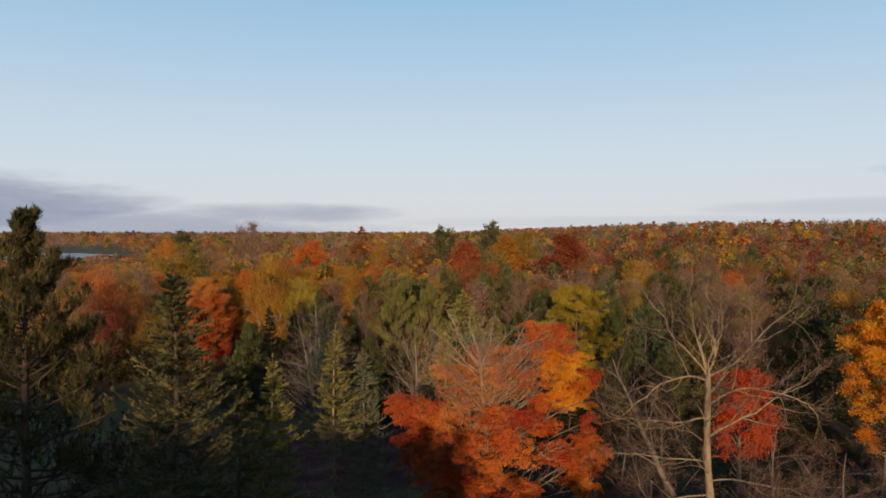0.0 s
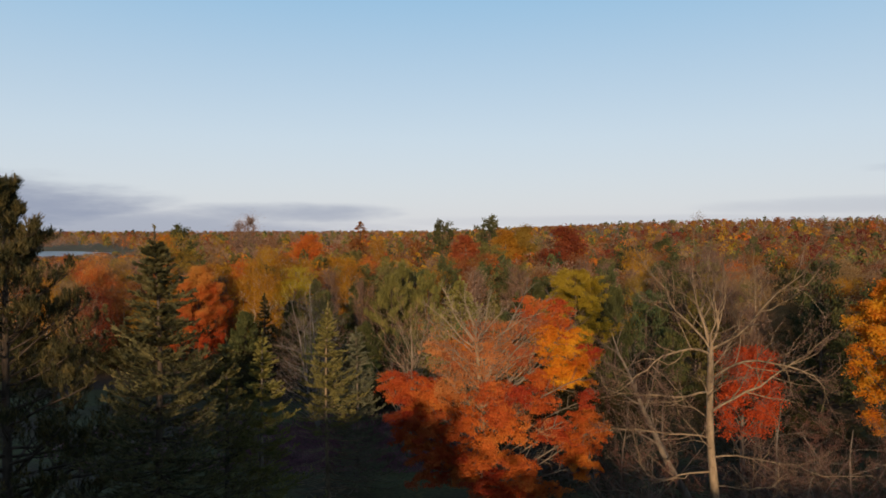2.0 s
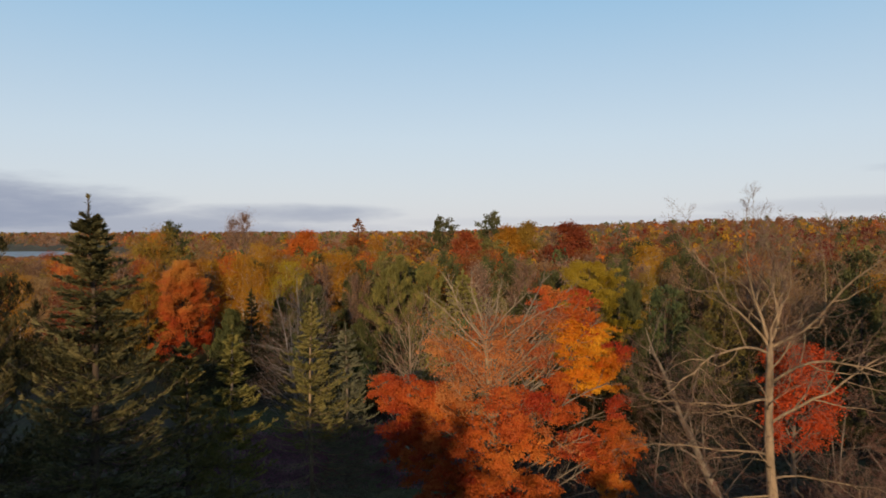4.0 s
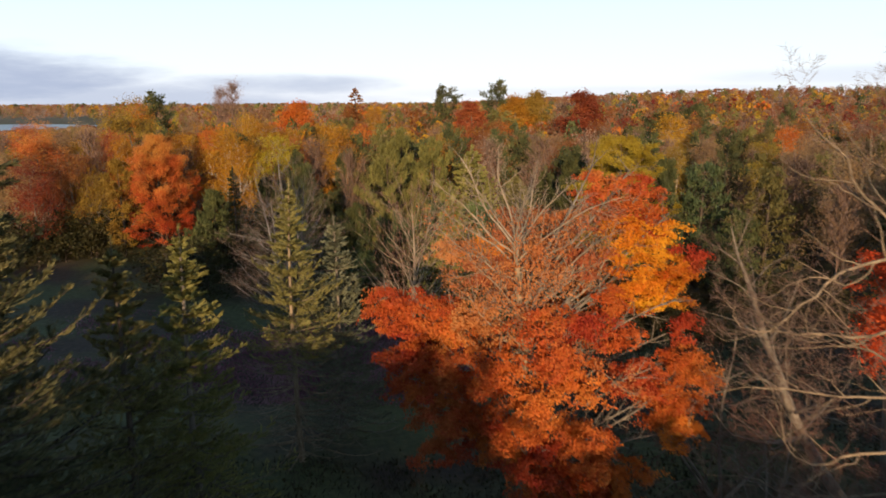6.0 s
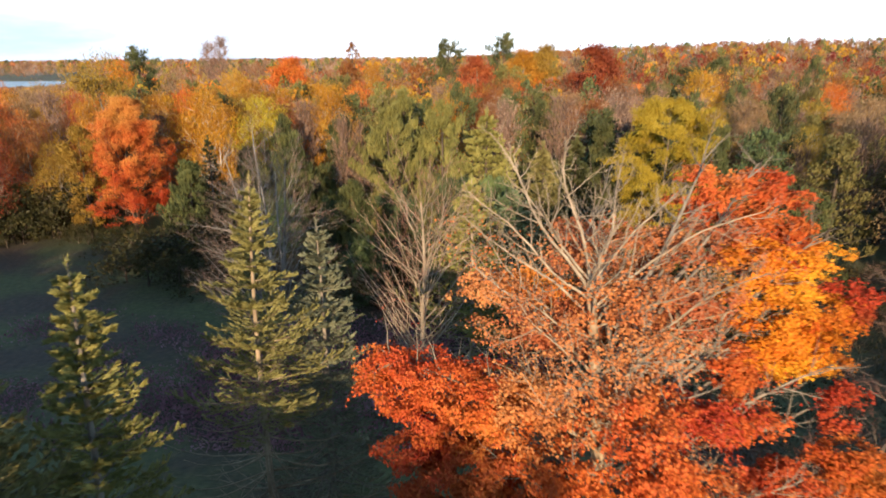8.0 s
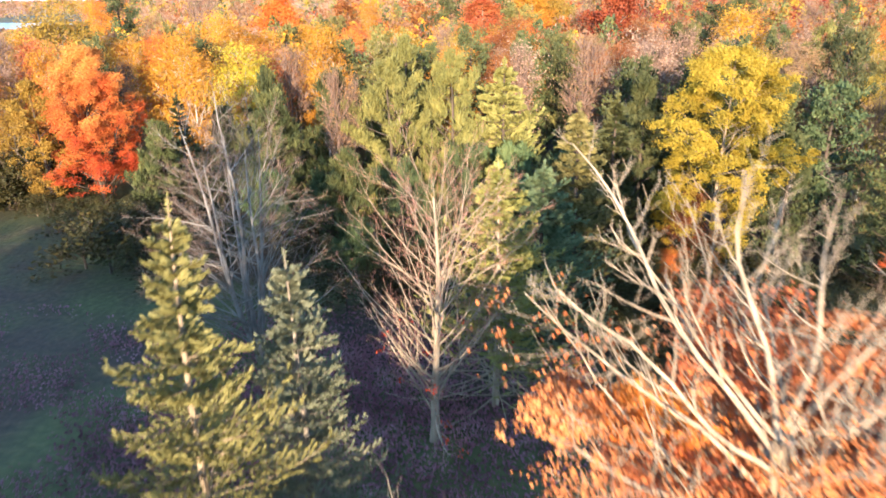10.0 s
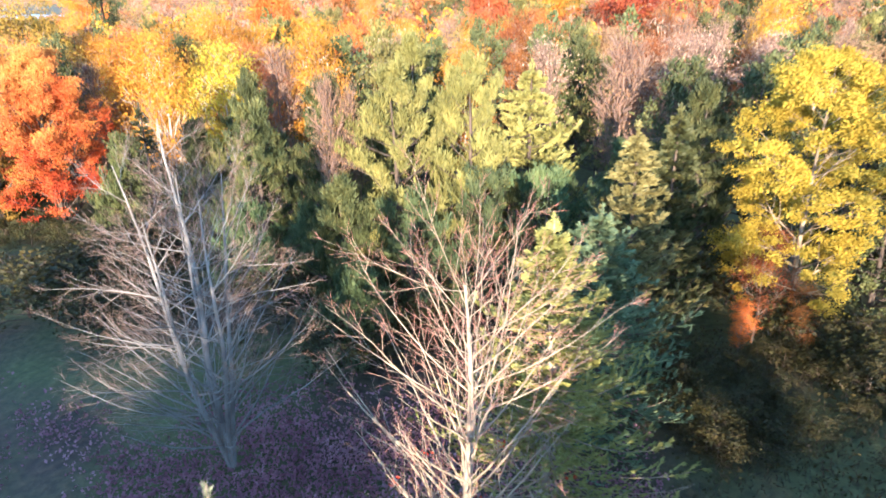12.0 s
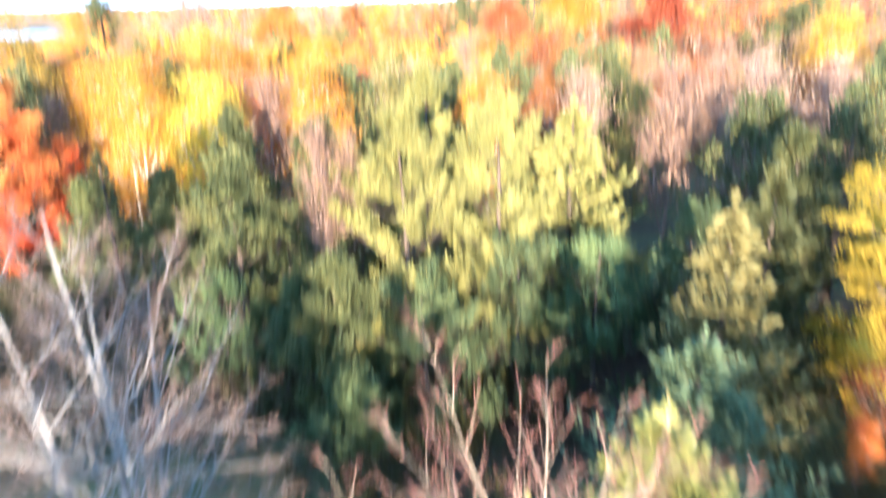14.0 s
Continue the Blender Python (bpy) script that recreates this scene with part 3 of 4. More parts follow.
def big_bare_tree():
    """The tall leafless tree: a straight trunk that forks into a few crooked limbs."""
    rng = np.random.default_rng(21)
    root = thing("bare_tree", 12.2, 31.9, 0, "tall leafless tree with pale crooked spreading limbs", "tree")
    P = arcs(rng, np.array([[0, 0, -0.2]]), np.array([[-0.09, -0.02, 1.0]]), np.array([10.4]), 16, 0.0, 0.03)
    R = np.linspace(0.22, 0.12, 16)[None] * (1 + 0.06 * np.sin(np.arange(16) * 2.1))
    R[:, 0] = 0.33
    s = Soup()
    s.tubes(P, R, 10)
    part("trunk", s.mesh("trunk", [BARK["tan"]], True), root)
    # start height, bearing (0: right, 90: ahead), rise, length, radius, bend up
    limbs = [
        (10.1, 172, 70, 5.4, 0.14, 0.1), (10.0, 184, 58, 5.9, 0.11, 0.0), (10.2, 12, 78, 5.0, 0.14, 0.0), (10.0, 8, 50, 7.0, 0.12, 0.2), (9.8, 182, 40, 5.2, 0.12, -0.45), (9.9, 275, 62, 5.0, 0.09, 0.1), (10.1, 70, 64, 5.2, 0.11, 0.1),
        (8.7, 4, 34, 6.0, 0.13, 0.3), (8.2, 178, 6, 5.4, 0.11, 0.6), (9.0, 60, 40, 4.6, 0.08, 0.3), (7.3, 358, 16, 6.6, 0.13, 0.1), (7.8, 240, 24, 4.2, 0.07, 0.3), (7.0, 125, 22, 4.8, 0.08, 0.3),
        (6.2, 188, 4, 5.2, 0.09, 0.3), (5.4, 12, 6, 6.4, 0.09, 0.2), (4.8, 200, 0, 5.4, 0.09, 0.35), (4.2, 325, 0, 5.2, 0.07, 0.3), (3.6, 172, -4, 5.2, 0.08, 0.4), (3.2, 35, 4, 5.2, 0.07, 0.3), (2.8, 350, 0, 5.2, 0.07, 0.3), (5.8, 285, 12, 4.0, 0.06, 0.3),
    ]
    at = np.interp([l[0] for l in limbs], P[0, :, 2], np.arange(16))
    base = np.stack([np.interp(at, np.arange(16), P[0, :, i]) for i in range(3)], -1)
    b, e = np.radians([l[1] for l in limbs]), np.radians([l[2] for l in limbs])
    way = np.stack([np.cos(e) * np.cos(b), np.cos(e) * np.sin(b), np.sin(e)], -1)
    B = arcs(rng, base, way, np.array([l[3] for l in limbs]), 12, np.array([l[5] for l in limbs]), 0.25)
    BR = np.array([l[4] for l in limbs])[:, None] * np.linspace(1, 0.14, 12) * 0.47
    for i in range(len(B)):
        s = Soup()
        s.tubes(B[i:i + 1], BR[i:i + 1], 7)
        part("limb", s.mesh("limb", [BARK["tan"]], True), root)
    S, SR, _ = sprout(rng, B, BR, 12, 0.15, 1.0, 44, 12, lambda q, L: L * 0.44 * (1.2 - q) + 0.35, 8, 0.4, 0.2, 0.6, 0.25)
    T, TR, _ = sprout(rng, S, SR, 6, 0.2, 1.0, 44, 12, lambda q, L: L * 0.42 * (1.2 - q) + 0.2, 5, 0.25, 0.15, 0.6, 0.35)
    U, UR, _ = sprout(rng, T, TR, 5, 0.2, 1.0, 42, 12, lambda q, L: L * 0.45 * (1.2 - q) + 0.12, 3, 0.15, 0.12, 0.7, 0.5, least=0.006)
    s = Soup()
    s.tubes(S, SR, 4)
    part("branchwork", s.mesh("branchwork", [BARK["tan"]], True), root, "", "stuff")
    s = Soup()
    s.tubes(T, TR, 3)
    s.tubes(U, UR, 3)
    part("twigwork", s.mesh("twigwork", [BARK["pink"]], True), root, "", "stuff")


big_bare_tree()
bare_tree("bare_tree", -9.6, 54.3, 11.2, 0.105, "leafless silver-grey tree with several leaning stems", 22, 4.8, 17, 0.08, 0.95, 56, 0.3, 0.09, (BARK["silver"], BARK["pink"]), (-0.05, 0.03), (9, 6, 1), stems=6, thin=0.42, turn=20, fan=0.17)
young, tips = bare_tree("bare_tree", -2.35, 49.1, 12.6, 0.15, "leafless young maple with fanned pale limbs and reddish twigs", 23, 4.9, 56, 0.13, 0.95, 47, 0.4, 0.05, (BARK["pale"], BARK["red_twig"]), (0.02, 0), (8, 5, 0), oval=0.25, leader=0.68, top=0.985, thin=0.32, spread=15)
tips = tips[(tips[:, 2] < 4.6) & (tips[:, 2] > 1.2)]
few = Soup()
leaves(few, np.random.default_rng(3), pads(np.random.default_rng(4), tips[::22], np.full(len(tips[::22]), 0.2), 9), 0.085)
part("last_leaves", few.mesh("last_leaves", [M["crimson"]]), young, "few pinkish red last leaves", "stuff")
bare_tree("dead_tree", 13.8, 36.6, 11.8, 0.22, "leaning dead grey tree with sparse curved branches", 24, 4.0, 16, 0.3, 0.95, 50, 0.3, 0.12, (BARK["grey"], BARK["pink"]), (-0.78, 0.0), (7, 5, 3), bend=0.4)
for i, (tx, ty, th, tw) in enumerate([(14.8, 30.4, 5.2, 3.8), (18.2, 32.6, 6.4, 4.2), (9.6, 33.6, 5.0, 3.4), (21.5, 35.5, 6.4, 4.0), (16.6, 35.4, 6.8, 3.8), (23.5, 31.4, 5.6, 4.0), (9.4, 37.2, 6.6, 3.4)]):
    bare_tree("thicket_tree", tx, ty, th, 0.06, "low tangled leafless tree with reddish-grey twigs", 70 + i, tw * 1.1, 9, 0.15, 0.97, 56, 0.0, 0.17, (BARK["grey"], BARK["red_brown"]), (0.1 * math.cos(i), 0.0), (8, 6, 3), stems=4, turn=70 * i, fan=0.75)


def big_maple():
    """The orange maple: its top has dropped its leaves, the lower crown hangs in heavy clumps."""
    rng = np.random.default_rng(31)
    root = thing("maple_tree", 2.3, 35.0, 0, "orange and red maple with a bare pale top", "tree")
    P = arcs(rng, np.array([[0, 0, -0.15]]), np.array([[0.01, 0, 1.0]]), np.array([10.0]), 10, 0.0, 0.02)
    R = np.linspace(0.24, 0.09, 10)[None]
    R[:, 0] = 0.33
    s = Soup()
    s.tubes(P, R, 9)
    part("trunk", s.mesh("trunk", [BARK["tan"]], True), root)
    # clumps: middle, radius, half height, share of leaves, colour
    lobes = [
        ((-4.4, 0.5, 7.9), 0.85, 0.3, 1.0, "maple"), ((-3.4, 0.3, 7.6), 1.0, 0.35, 1.1, "maple"), ((-2.4, -0.2, 7.3), 1.05, 0.35, 0.9, "maple"), ((-3.6, 0.2, 6.5), 1.05, 0.35, 1.1, "maple"),
        ((-2.3, -0.7, 6.2), 1.15, 0.4, 1.0, "maple"), ((-3.1, 0.0, 5.4), 1.1, 0.4, 1.1, "maple"), ((-1.8, -1.0, 5.1), 1.15, 0.4, 1.1, "maple"), ((-1.0, -1.6, 6.6), 1.0, 0.35, 0.8, "maple"),
        ((-2.2, -0.6, 4.2), 1.1, 0.4, 1.1, "maple"), ((-0.9, -1.4, 4.2), 1.1, 0.4, 1.0, "maple"), ((-0.2, -1.8, 5.4), 1.1, 0.4, 0.9, "maple"), ((0.3, -2.0, 3.8), 1.1, 0.45, 1.0, "maple"),
        ((1.5, -2.1, 4.7), 1.05, 0.4, 0.9, "maple"), ((1.6, -2.2, 3.2), 1.1, 0.45, 1.0, "orange"), ((2.3, -1.9, 3.3), 1.05, 0.45, 1.0, "orange"), ((0.5, -1.7, 2.5), 1.0, 0.4, 0.9, "maple"), ((1.7, -1.9, 2.0), 1.0, 0.4, 0.9, "orange"), ((2.5, -1.6, 2.1), 0.95, 0.4, 0.9, "orange"), ((0.4, -1.7, 6.9), 0.95, 0.3, 0.6, "maple"),
        ((1.3, -1.4, 6.2), 1.0, 0.35, 0.7, "maple"), ((1.4, -1.0, 7.6), 0.95, 0.3, 0.5, "maple"),
        ((3.3, -0.6, 5.9), 0.85, 0.4, 1.1, "maple"), ((4.6, -0.3, 6.2), 0.85, 0.35, 1.1, "orange"), ((3.9, -0.7, 5.0), 0.95, 0.4, 1.1, "orange"), ((5.1, -0.2, 5.5), 0.75, 0.4, 1.0, "orange"), ((4.5, -0.6, 4.3), 0.85, 0.4, 1.0, "orange"),
        ((3.1, 1.2, 9.9), 0.8, 0.4, 1.0, "amber"), ((4.3, 1.6, 9.7), 0.8, 0.4, 1.1, "amber"), ((3.3, 0.9, 8.7), 0.85, 0.45, 1.1, "amber"), ((4.6, 1.5, 8.6), 0.75, 0.4, 1.1, "amber"), ((4.0, 1.2, 8.0), 0.8, 0.4, 1.1, "amber"), ((5.0, 1.8, 8.0), 0.6, 0.35, 0.9, "amber"),
        ((2.5, 2.3, 11.3), 0.8, 0.35, 0.8, "maple"), ((3.5, 2.4, 11.1), 0.85, 0.4, 1.0, "maple"), ((2.3, 1.9, 10.3), 1.0, 0.35, 0.7, "peach"), ((1.9, 0.9, 9.2), 1.1, 0.3, 0.45, "peach"),
        ((2.4, 0.6, 8.0), 0.9, 0.3, 0.6, "orange"), ((2.6, 0.2, 6.9), 0.9, 0.3, 0.6, "maple"), ((3.1, 1.8, 10.5), 0.8, 0.3, 0.6, "orange"), ((3.9, 1.4, 10.3), 0.7, 0.3, 0.7, "orange"), ((5.0, 1.2, 9.2), 0.5, 0.25, 0.7, "maple"), ((4.9, 0.8, 7.0), 0.6, 0.3, 0.6, "maple"),
        ((0.0, -1.2, 7.8), 1.2, 0.35, 0.35, "maple"), ((-1.6, -0.7, 7.8), 1.1, 0.35, 0.35, "peach"), ((-1.4, 0.8, 8.8), 1.2, 0.35, 0.3, "peach"), ((0.4, 0.4, 9.4), 1.2, 0.35, 0.2, "peach"), ((1.0, 2.6, 8.8), 1.4, 0.4, 0.6, "peach"), ((-0.8, 2.4, 8.2), 1.4, 0.4, 0.6, "peach"),
        ((-2.2, 1.9, 9.2), 0.8, 0.3, 0.5, "peach"), ((-1.3, 2.0, 9.2), 0.8, 0.3, 0.7, "orange"), ((-0.3, 2.3, 10.1), 0.9, 0.3, 0.6, "peach"), ((1.0, 1.6, 10.2), 0.9, 0.3, 0.5, "peach"),
        ((-1.4, 2.4, 6.2), 1.3, 0.4, 0.5, "maple"), ((1.0, 2.9, 6.6), 1.3, 0.4, 0.5, "maple"),
    ]
    for c, rad, tall, share, colour in lobes:
        c = np.array(c)
        z0 = max(1.8, c[2] - 0.55 * math.hypot(c[0], c[1]) - 0.4)
        start = np.array([[0, 0, z0]])
        way = c[None] - start
        L = np.linalg.norm(way, axis=1) * 1.08
        B = arcs(rng, start, way + np.array([[0, 0, 0.25 * L[0]]]), L, 8, -0.3, 0.05)
        s = Soup()
        s.tubes(B, 0.065 * np.linspace(1, 0.2, 8)[None] * (1 if share > 0.5 else 0.8), 6)
        BR = np.full((1, 8), 0.04)
        S, SR, _ = sprout(rng, B, BR, 10, 0.45, 1.0, 45, 12, lambda q, L: 0.5 + 0.35 * rad + 0 * q, 5, 0.2, 0.09, 0.5, 0.25)
        T, TR, _ = sprout(rng, S, SR, 5, 0.2, 1.0, 42, 12, lambda q, L: L * 0.35 + 0.1 + 0 * q, 4, 0.1, 0.1, 0.6, 0.4)
        s.tubes(S, SR, 4)
        s.tubes(T, TR, 3)
        limb = part("limb", s.mesh("limb", [BARK["grey"] if share > 0.45 else BARK["tan"]], True), root)
        # leaves lie in thin ragged layers, one above another, that hang at the rim
        out = math.atan2(c[1], c[0])
        cloud = []
        for layer in range(4):
            m = int(2700 * share * rad * rad)
            ang, rr = rng.random(m) * 6.283, rng.random(m) ** 0.55
            rim = rad * rng.uniform(0.5, 0.95) * (1 + 0.22 * np.sin(3 * ang + rng.uniform(0, 6)) + 0.16 * np.sin(7 * ang + rng.uniform(0, 6)) + 0.08 * np.sin(13 * ang + rng.uniform(0, 6)))
            px, py = rr * rim * np.cos(ang) * 1.15, rr * rim * np.sin(ang) * 0.95
            at = c + rng.normal(0, 1, 3) * np.array([0.22 * rad, 0.22 * rad, 0]) + np.array([0, 0, tall * (layer - 1.5) * 0.75])
            hole = 1.25 * np.sin(px * 4.6 + rng.uniform(0, 6)) * np.sin(py * 5.0 + rng.uniform(0, 6)) + rng.normal(0, 0.22, m)
            pz = -0.3 * rr ** 2 * tall + 0.06 * np.sin(px * 6) + rng.normal(0, 0.055, m)
            ok = hole > -0.12
            cloud.append((np.stack([at[0] + px * math.cos(out) - py * math.sin(out), at[1] + px * math.sin(out) + py * math.cos(out), at[2] + pz], -1))[ok])
        C = np.concatenate(cloud)
        crown = Soup()
        leaves(crown, rng, C, 0.068, 0.85, 0.55)
        part("leaf_clump", crown.mesh("leaf_clump", [M[colour]]), limb, "", "stuff")
    # bare upper limbs: start height, bearing, rise, length, radius
    bare = [
        (9.6, 95, 82, 3.1, 0.08), (9.7, 5, 62, 2.7, 0.07), (9.4, 180, 46, 3.4, 0.075), (9.7, 225, 60, 2.4, 0.06), (9.8, 60, 56, 2.8, 0.065), (9.6, 152, 42, 4.2, 0.085), (9.0, 150, 37, 3.6, 0.075), (8.6, 157, 26, 3.6, 0.07), (9.8, 120, 54, 3.4, 0.07),
        (9.2, 12, 44, 3.8, 0.075), (8.8, 50, 42, 4.0, 0.07), (8.8, 90, 42, 4.0, 0.07), (8.0, 70, 34, 4.2, 0.065), (7.8, 115, 30, 4.6, 0.065), (9.0, 265, 50, 2.4, 0.06), (8.8, 310, 46, 2.8, 0.06), (8.4, 190, 34, 3.5, 0.065),
        (7.2, 250, 42, 3.2, 0.075), (7.2, 300, 42, 3.7, 0.08), (7.6, 215, 40, 2.8, 0.07), (7.8, 335, 42, 4.1, 0.08), (6.8, 185, 34, 3.2, 0.07), (6.8, 5, 38, 4.4, 0.08), (6.2, 270, 38, 3.6, 0.075), (6.2, 235, 36, 3.4, 0.07), (6.2, 320, 38, 4.0, 0.075), (5.8, 90, 34, 4.0, 0.05),
        (8.2, 104, 20, 5.2, 0.055), (8.0, 84, 20, 4.8, 0.05),
    ]
    at = np.interp([l[0] for l in bare], P[0, :, 2], np.arange(10))
    base = np.stack([np.interp(at, np.arange(10), P[0, :, i]) for i in range(3)], -1)
    b, e = np.radians([l[1] for l in bare]), np.radians([l[2] for l in bare])
    way = np.stack([np.cos(e) * np.cos(b), np.cos(e) * np.sin(b), np.sin(e)], -1)
    B = arcs(rng, base, way, np.array([l[3] for l in bare]), 11, 0.12, 0.13)
    BR = np.array([l[4] for l in bare])[:, None] * np.linspace(1, 0.25, 11) * 0.5
    S, SR, _ = sprout(rng, B, BR, 12, 0.2, 1.0, 48, 14, lambda q, L: L * 0.26 * (1.25 - q) * rng.choice([0.5, 1.0, 1.6], q.shape) + 0.15, 6, 0.8, 0.16, 0.55, 0.3)
    T, TR, _ = sprout(rng, S, SR, 6, 0.15, 1.0, 44, 13, lambda q, L: L * 0.4 * (1.2 - q) + 0.08, 4, 0.5, 0.14, 0.6, 0.4)
    for i in range(len(B)):
        s = Soup()
        s.tubes(B[i:i + 1], BR[i:i + 1], 6)
        part("limb", s.mesh("limb", [BARK["pale"]], True), root)
    s = Soup()
    s.tubes(S, SR, 4)
    s.tubes(T, TR, 3)
    part("branchwork", s.mesh("branchwork", [BARK["pale"]], True), root, "", "stuff")
    crown = Soup()
    tips = T[:, -1]
    low = tips[rng.random(len(tips)) < np.clip((11.0 - tips[:, 2]) * 0.24, 0.0, 0.6)]
    leaves(crown, rng, pads(rng, low, np.full(len(low), 0.4), 14), 0.062)
    part("last_leaves", crown.mesh("last_leaves", [M["peach"]]), root, "", "stuff")


big_maple()
stand("maple_tree", 16.2, 38.8, leafy_meshes(33, 9.0, 0.16, 2.8, 24, 7, 4, 17000, 0.09, (BARK["grey"], M["crimson"]), 0.4, 0.42), "small bright red maple behind leafless branches")
stand("maple_tree", 28.4, 45.5, leafy_meshes(34, 12.0, 0.2, 4.6, 34, 8, 4, 46000, 0.12, (BARK["grey"], M["amber"]), 0.15, 0.45), "orange-gold maple beside a pine")
stand("aspen_tree", 11.1, 61.8, leafy_meshes(35, 12.0, 0.12, 3.9, 46, 8, 0, 80000, 0.085, (BARK["tan"], M["yellow"]), 0.16, 0.45, 58, 0.15, oval=0.5), "bright yellow aspen with a slim pale trunk")
stand("pine_tree", 3.9, 60.2, spruce_meshes(36, 9.5, 0.14, 3.4, 105, 11, 11, 0.27, (BARK["dark"], M["gold_spruce"]), 0.0, -0.7), "narrow green pine tree at the wood's edge")
stand("pine_tree", 6.2, 63.0, spruce_meshes(37, 9.6, 0.14, 3.2, 105, 11, 11, 0.27, (BARK["dark"], M["pine"]), 0.0, -0.7), "narrow dark green pine tree at the wood's edge")
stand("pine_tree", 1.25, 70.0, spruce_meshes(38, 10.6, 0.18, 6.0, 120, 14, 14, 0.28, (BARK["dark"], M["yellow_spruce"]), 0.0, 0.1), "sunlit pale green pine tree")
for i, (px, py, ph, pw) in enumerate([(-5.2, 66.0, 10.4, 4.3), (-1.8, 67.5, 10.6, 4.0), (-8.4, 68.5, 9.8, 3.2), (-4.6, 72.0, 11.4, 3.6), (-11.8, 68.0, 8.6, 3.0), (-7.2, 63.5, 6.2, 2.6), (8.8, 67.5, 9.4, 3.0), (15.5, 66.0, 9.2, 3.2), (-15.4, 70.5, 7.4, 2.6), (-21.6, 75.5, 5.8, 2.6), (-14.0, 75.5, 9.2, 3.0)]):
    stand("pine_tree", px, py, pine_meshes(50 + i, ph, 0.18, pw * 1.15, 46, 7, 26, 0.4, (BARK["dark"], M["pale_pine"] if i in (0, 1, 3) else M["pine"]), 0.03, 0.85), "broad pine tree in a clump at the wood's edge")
for i, (px, py, ph, pw) in enumerate([(-4.4, 63.4, 5.6, 3.6), (-1.2, 64.6, 6.2, 3.8), (-8.4, 64.6, 4.8, 3.2), (1.6, 65.2, 6.4, 3.4), (-11.8, 65.6, 4.6, 3.0), (-6.4, 61.2, 3.2, 2.4), (4.8, 66.0, 7.0, 3.2)]):
    stand("pine_tree", px, py, pine_meshes(140 + i, ph, 0.11, pw, 34, 6, 16, 0.36, (BARK["dark"], M["forest_pine"]), 0.02, 0.7), "low bushy deep green pine under taller pines")
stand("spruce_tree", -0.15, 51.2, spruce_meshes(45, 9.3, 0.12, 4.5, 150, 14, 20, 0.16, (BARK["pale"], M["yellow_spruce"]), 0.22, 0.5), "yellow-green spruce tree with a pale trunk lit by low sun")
stand("spruce_tree", 1.9, 55.8, spruce_meshes(46, 8.0, 0.12, 4.6, 150, 14, 18, 0.17, (BARK["dark"], M["silver_spruce"]), 0.0, 0.6), "dense deep green spruce tree")
stand("spruce_tree", -18.4, 71.2, spruce_meshes(47, 8.8, 0.14, 2.4, 90, 9, 6, 0.2, (BARK["dark"], M["spruce"]), 0.05), "dark green spruce tree in shade")
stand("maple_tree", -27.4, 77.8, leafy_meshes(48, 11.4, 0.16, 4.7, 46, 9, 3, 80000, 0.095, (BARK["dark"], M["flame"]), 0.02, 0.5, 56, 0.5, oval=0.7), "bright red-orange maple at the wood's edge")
stand("maple_tree", -30.6, 76.5, leafy_meshes(58, 9.4, 0.12, 3.2, 24, 7, 3, 14000, 0.13, (BARK["dark"], M["olive"]), 0.02, 0.4, 50, 0.5, oval=0.8), "olive-yellow maple beside a red one")


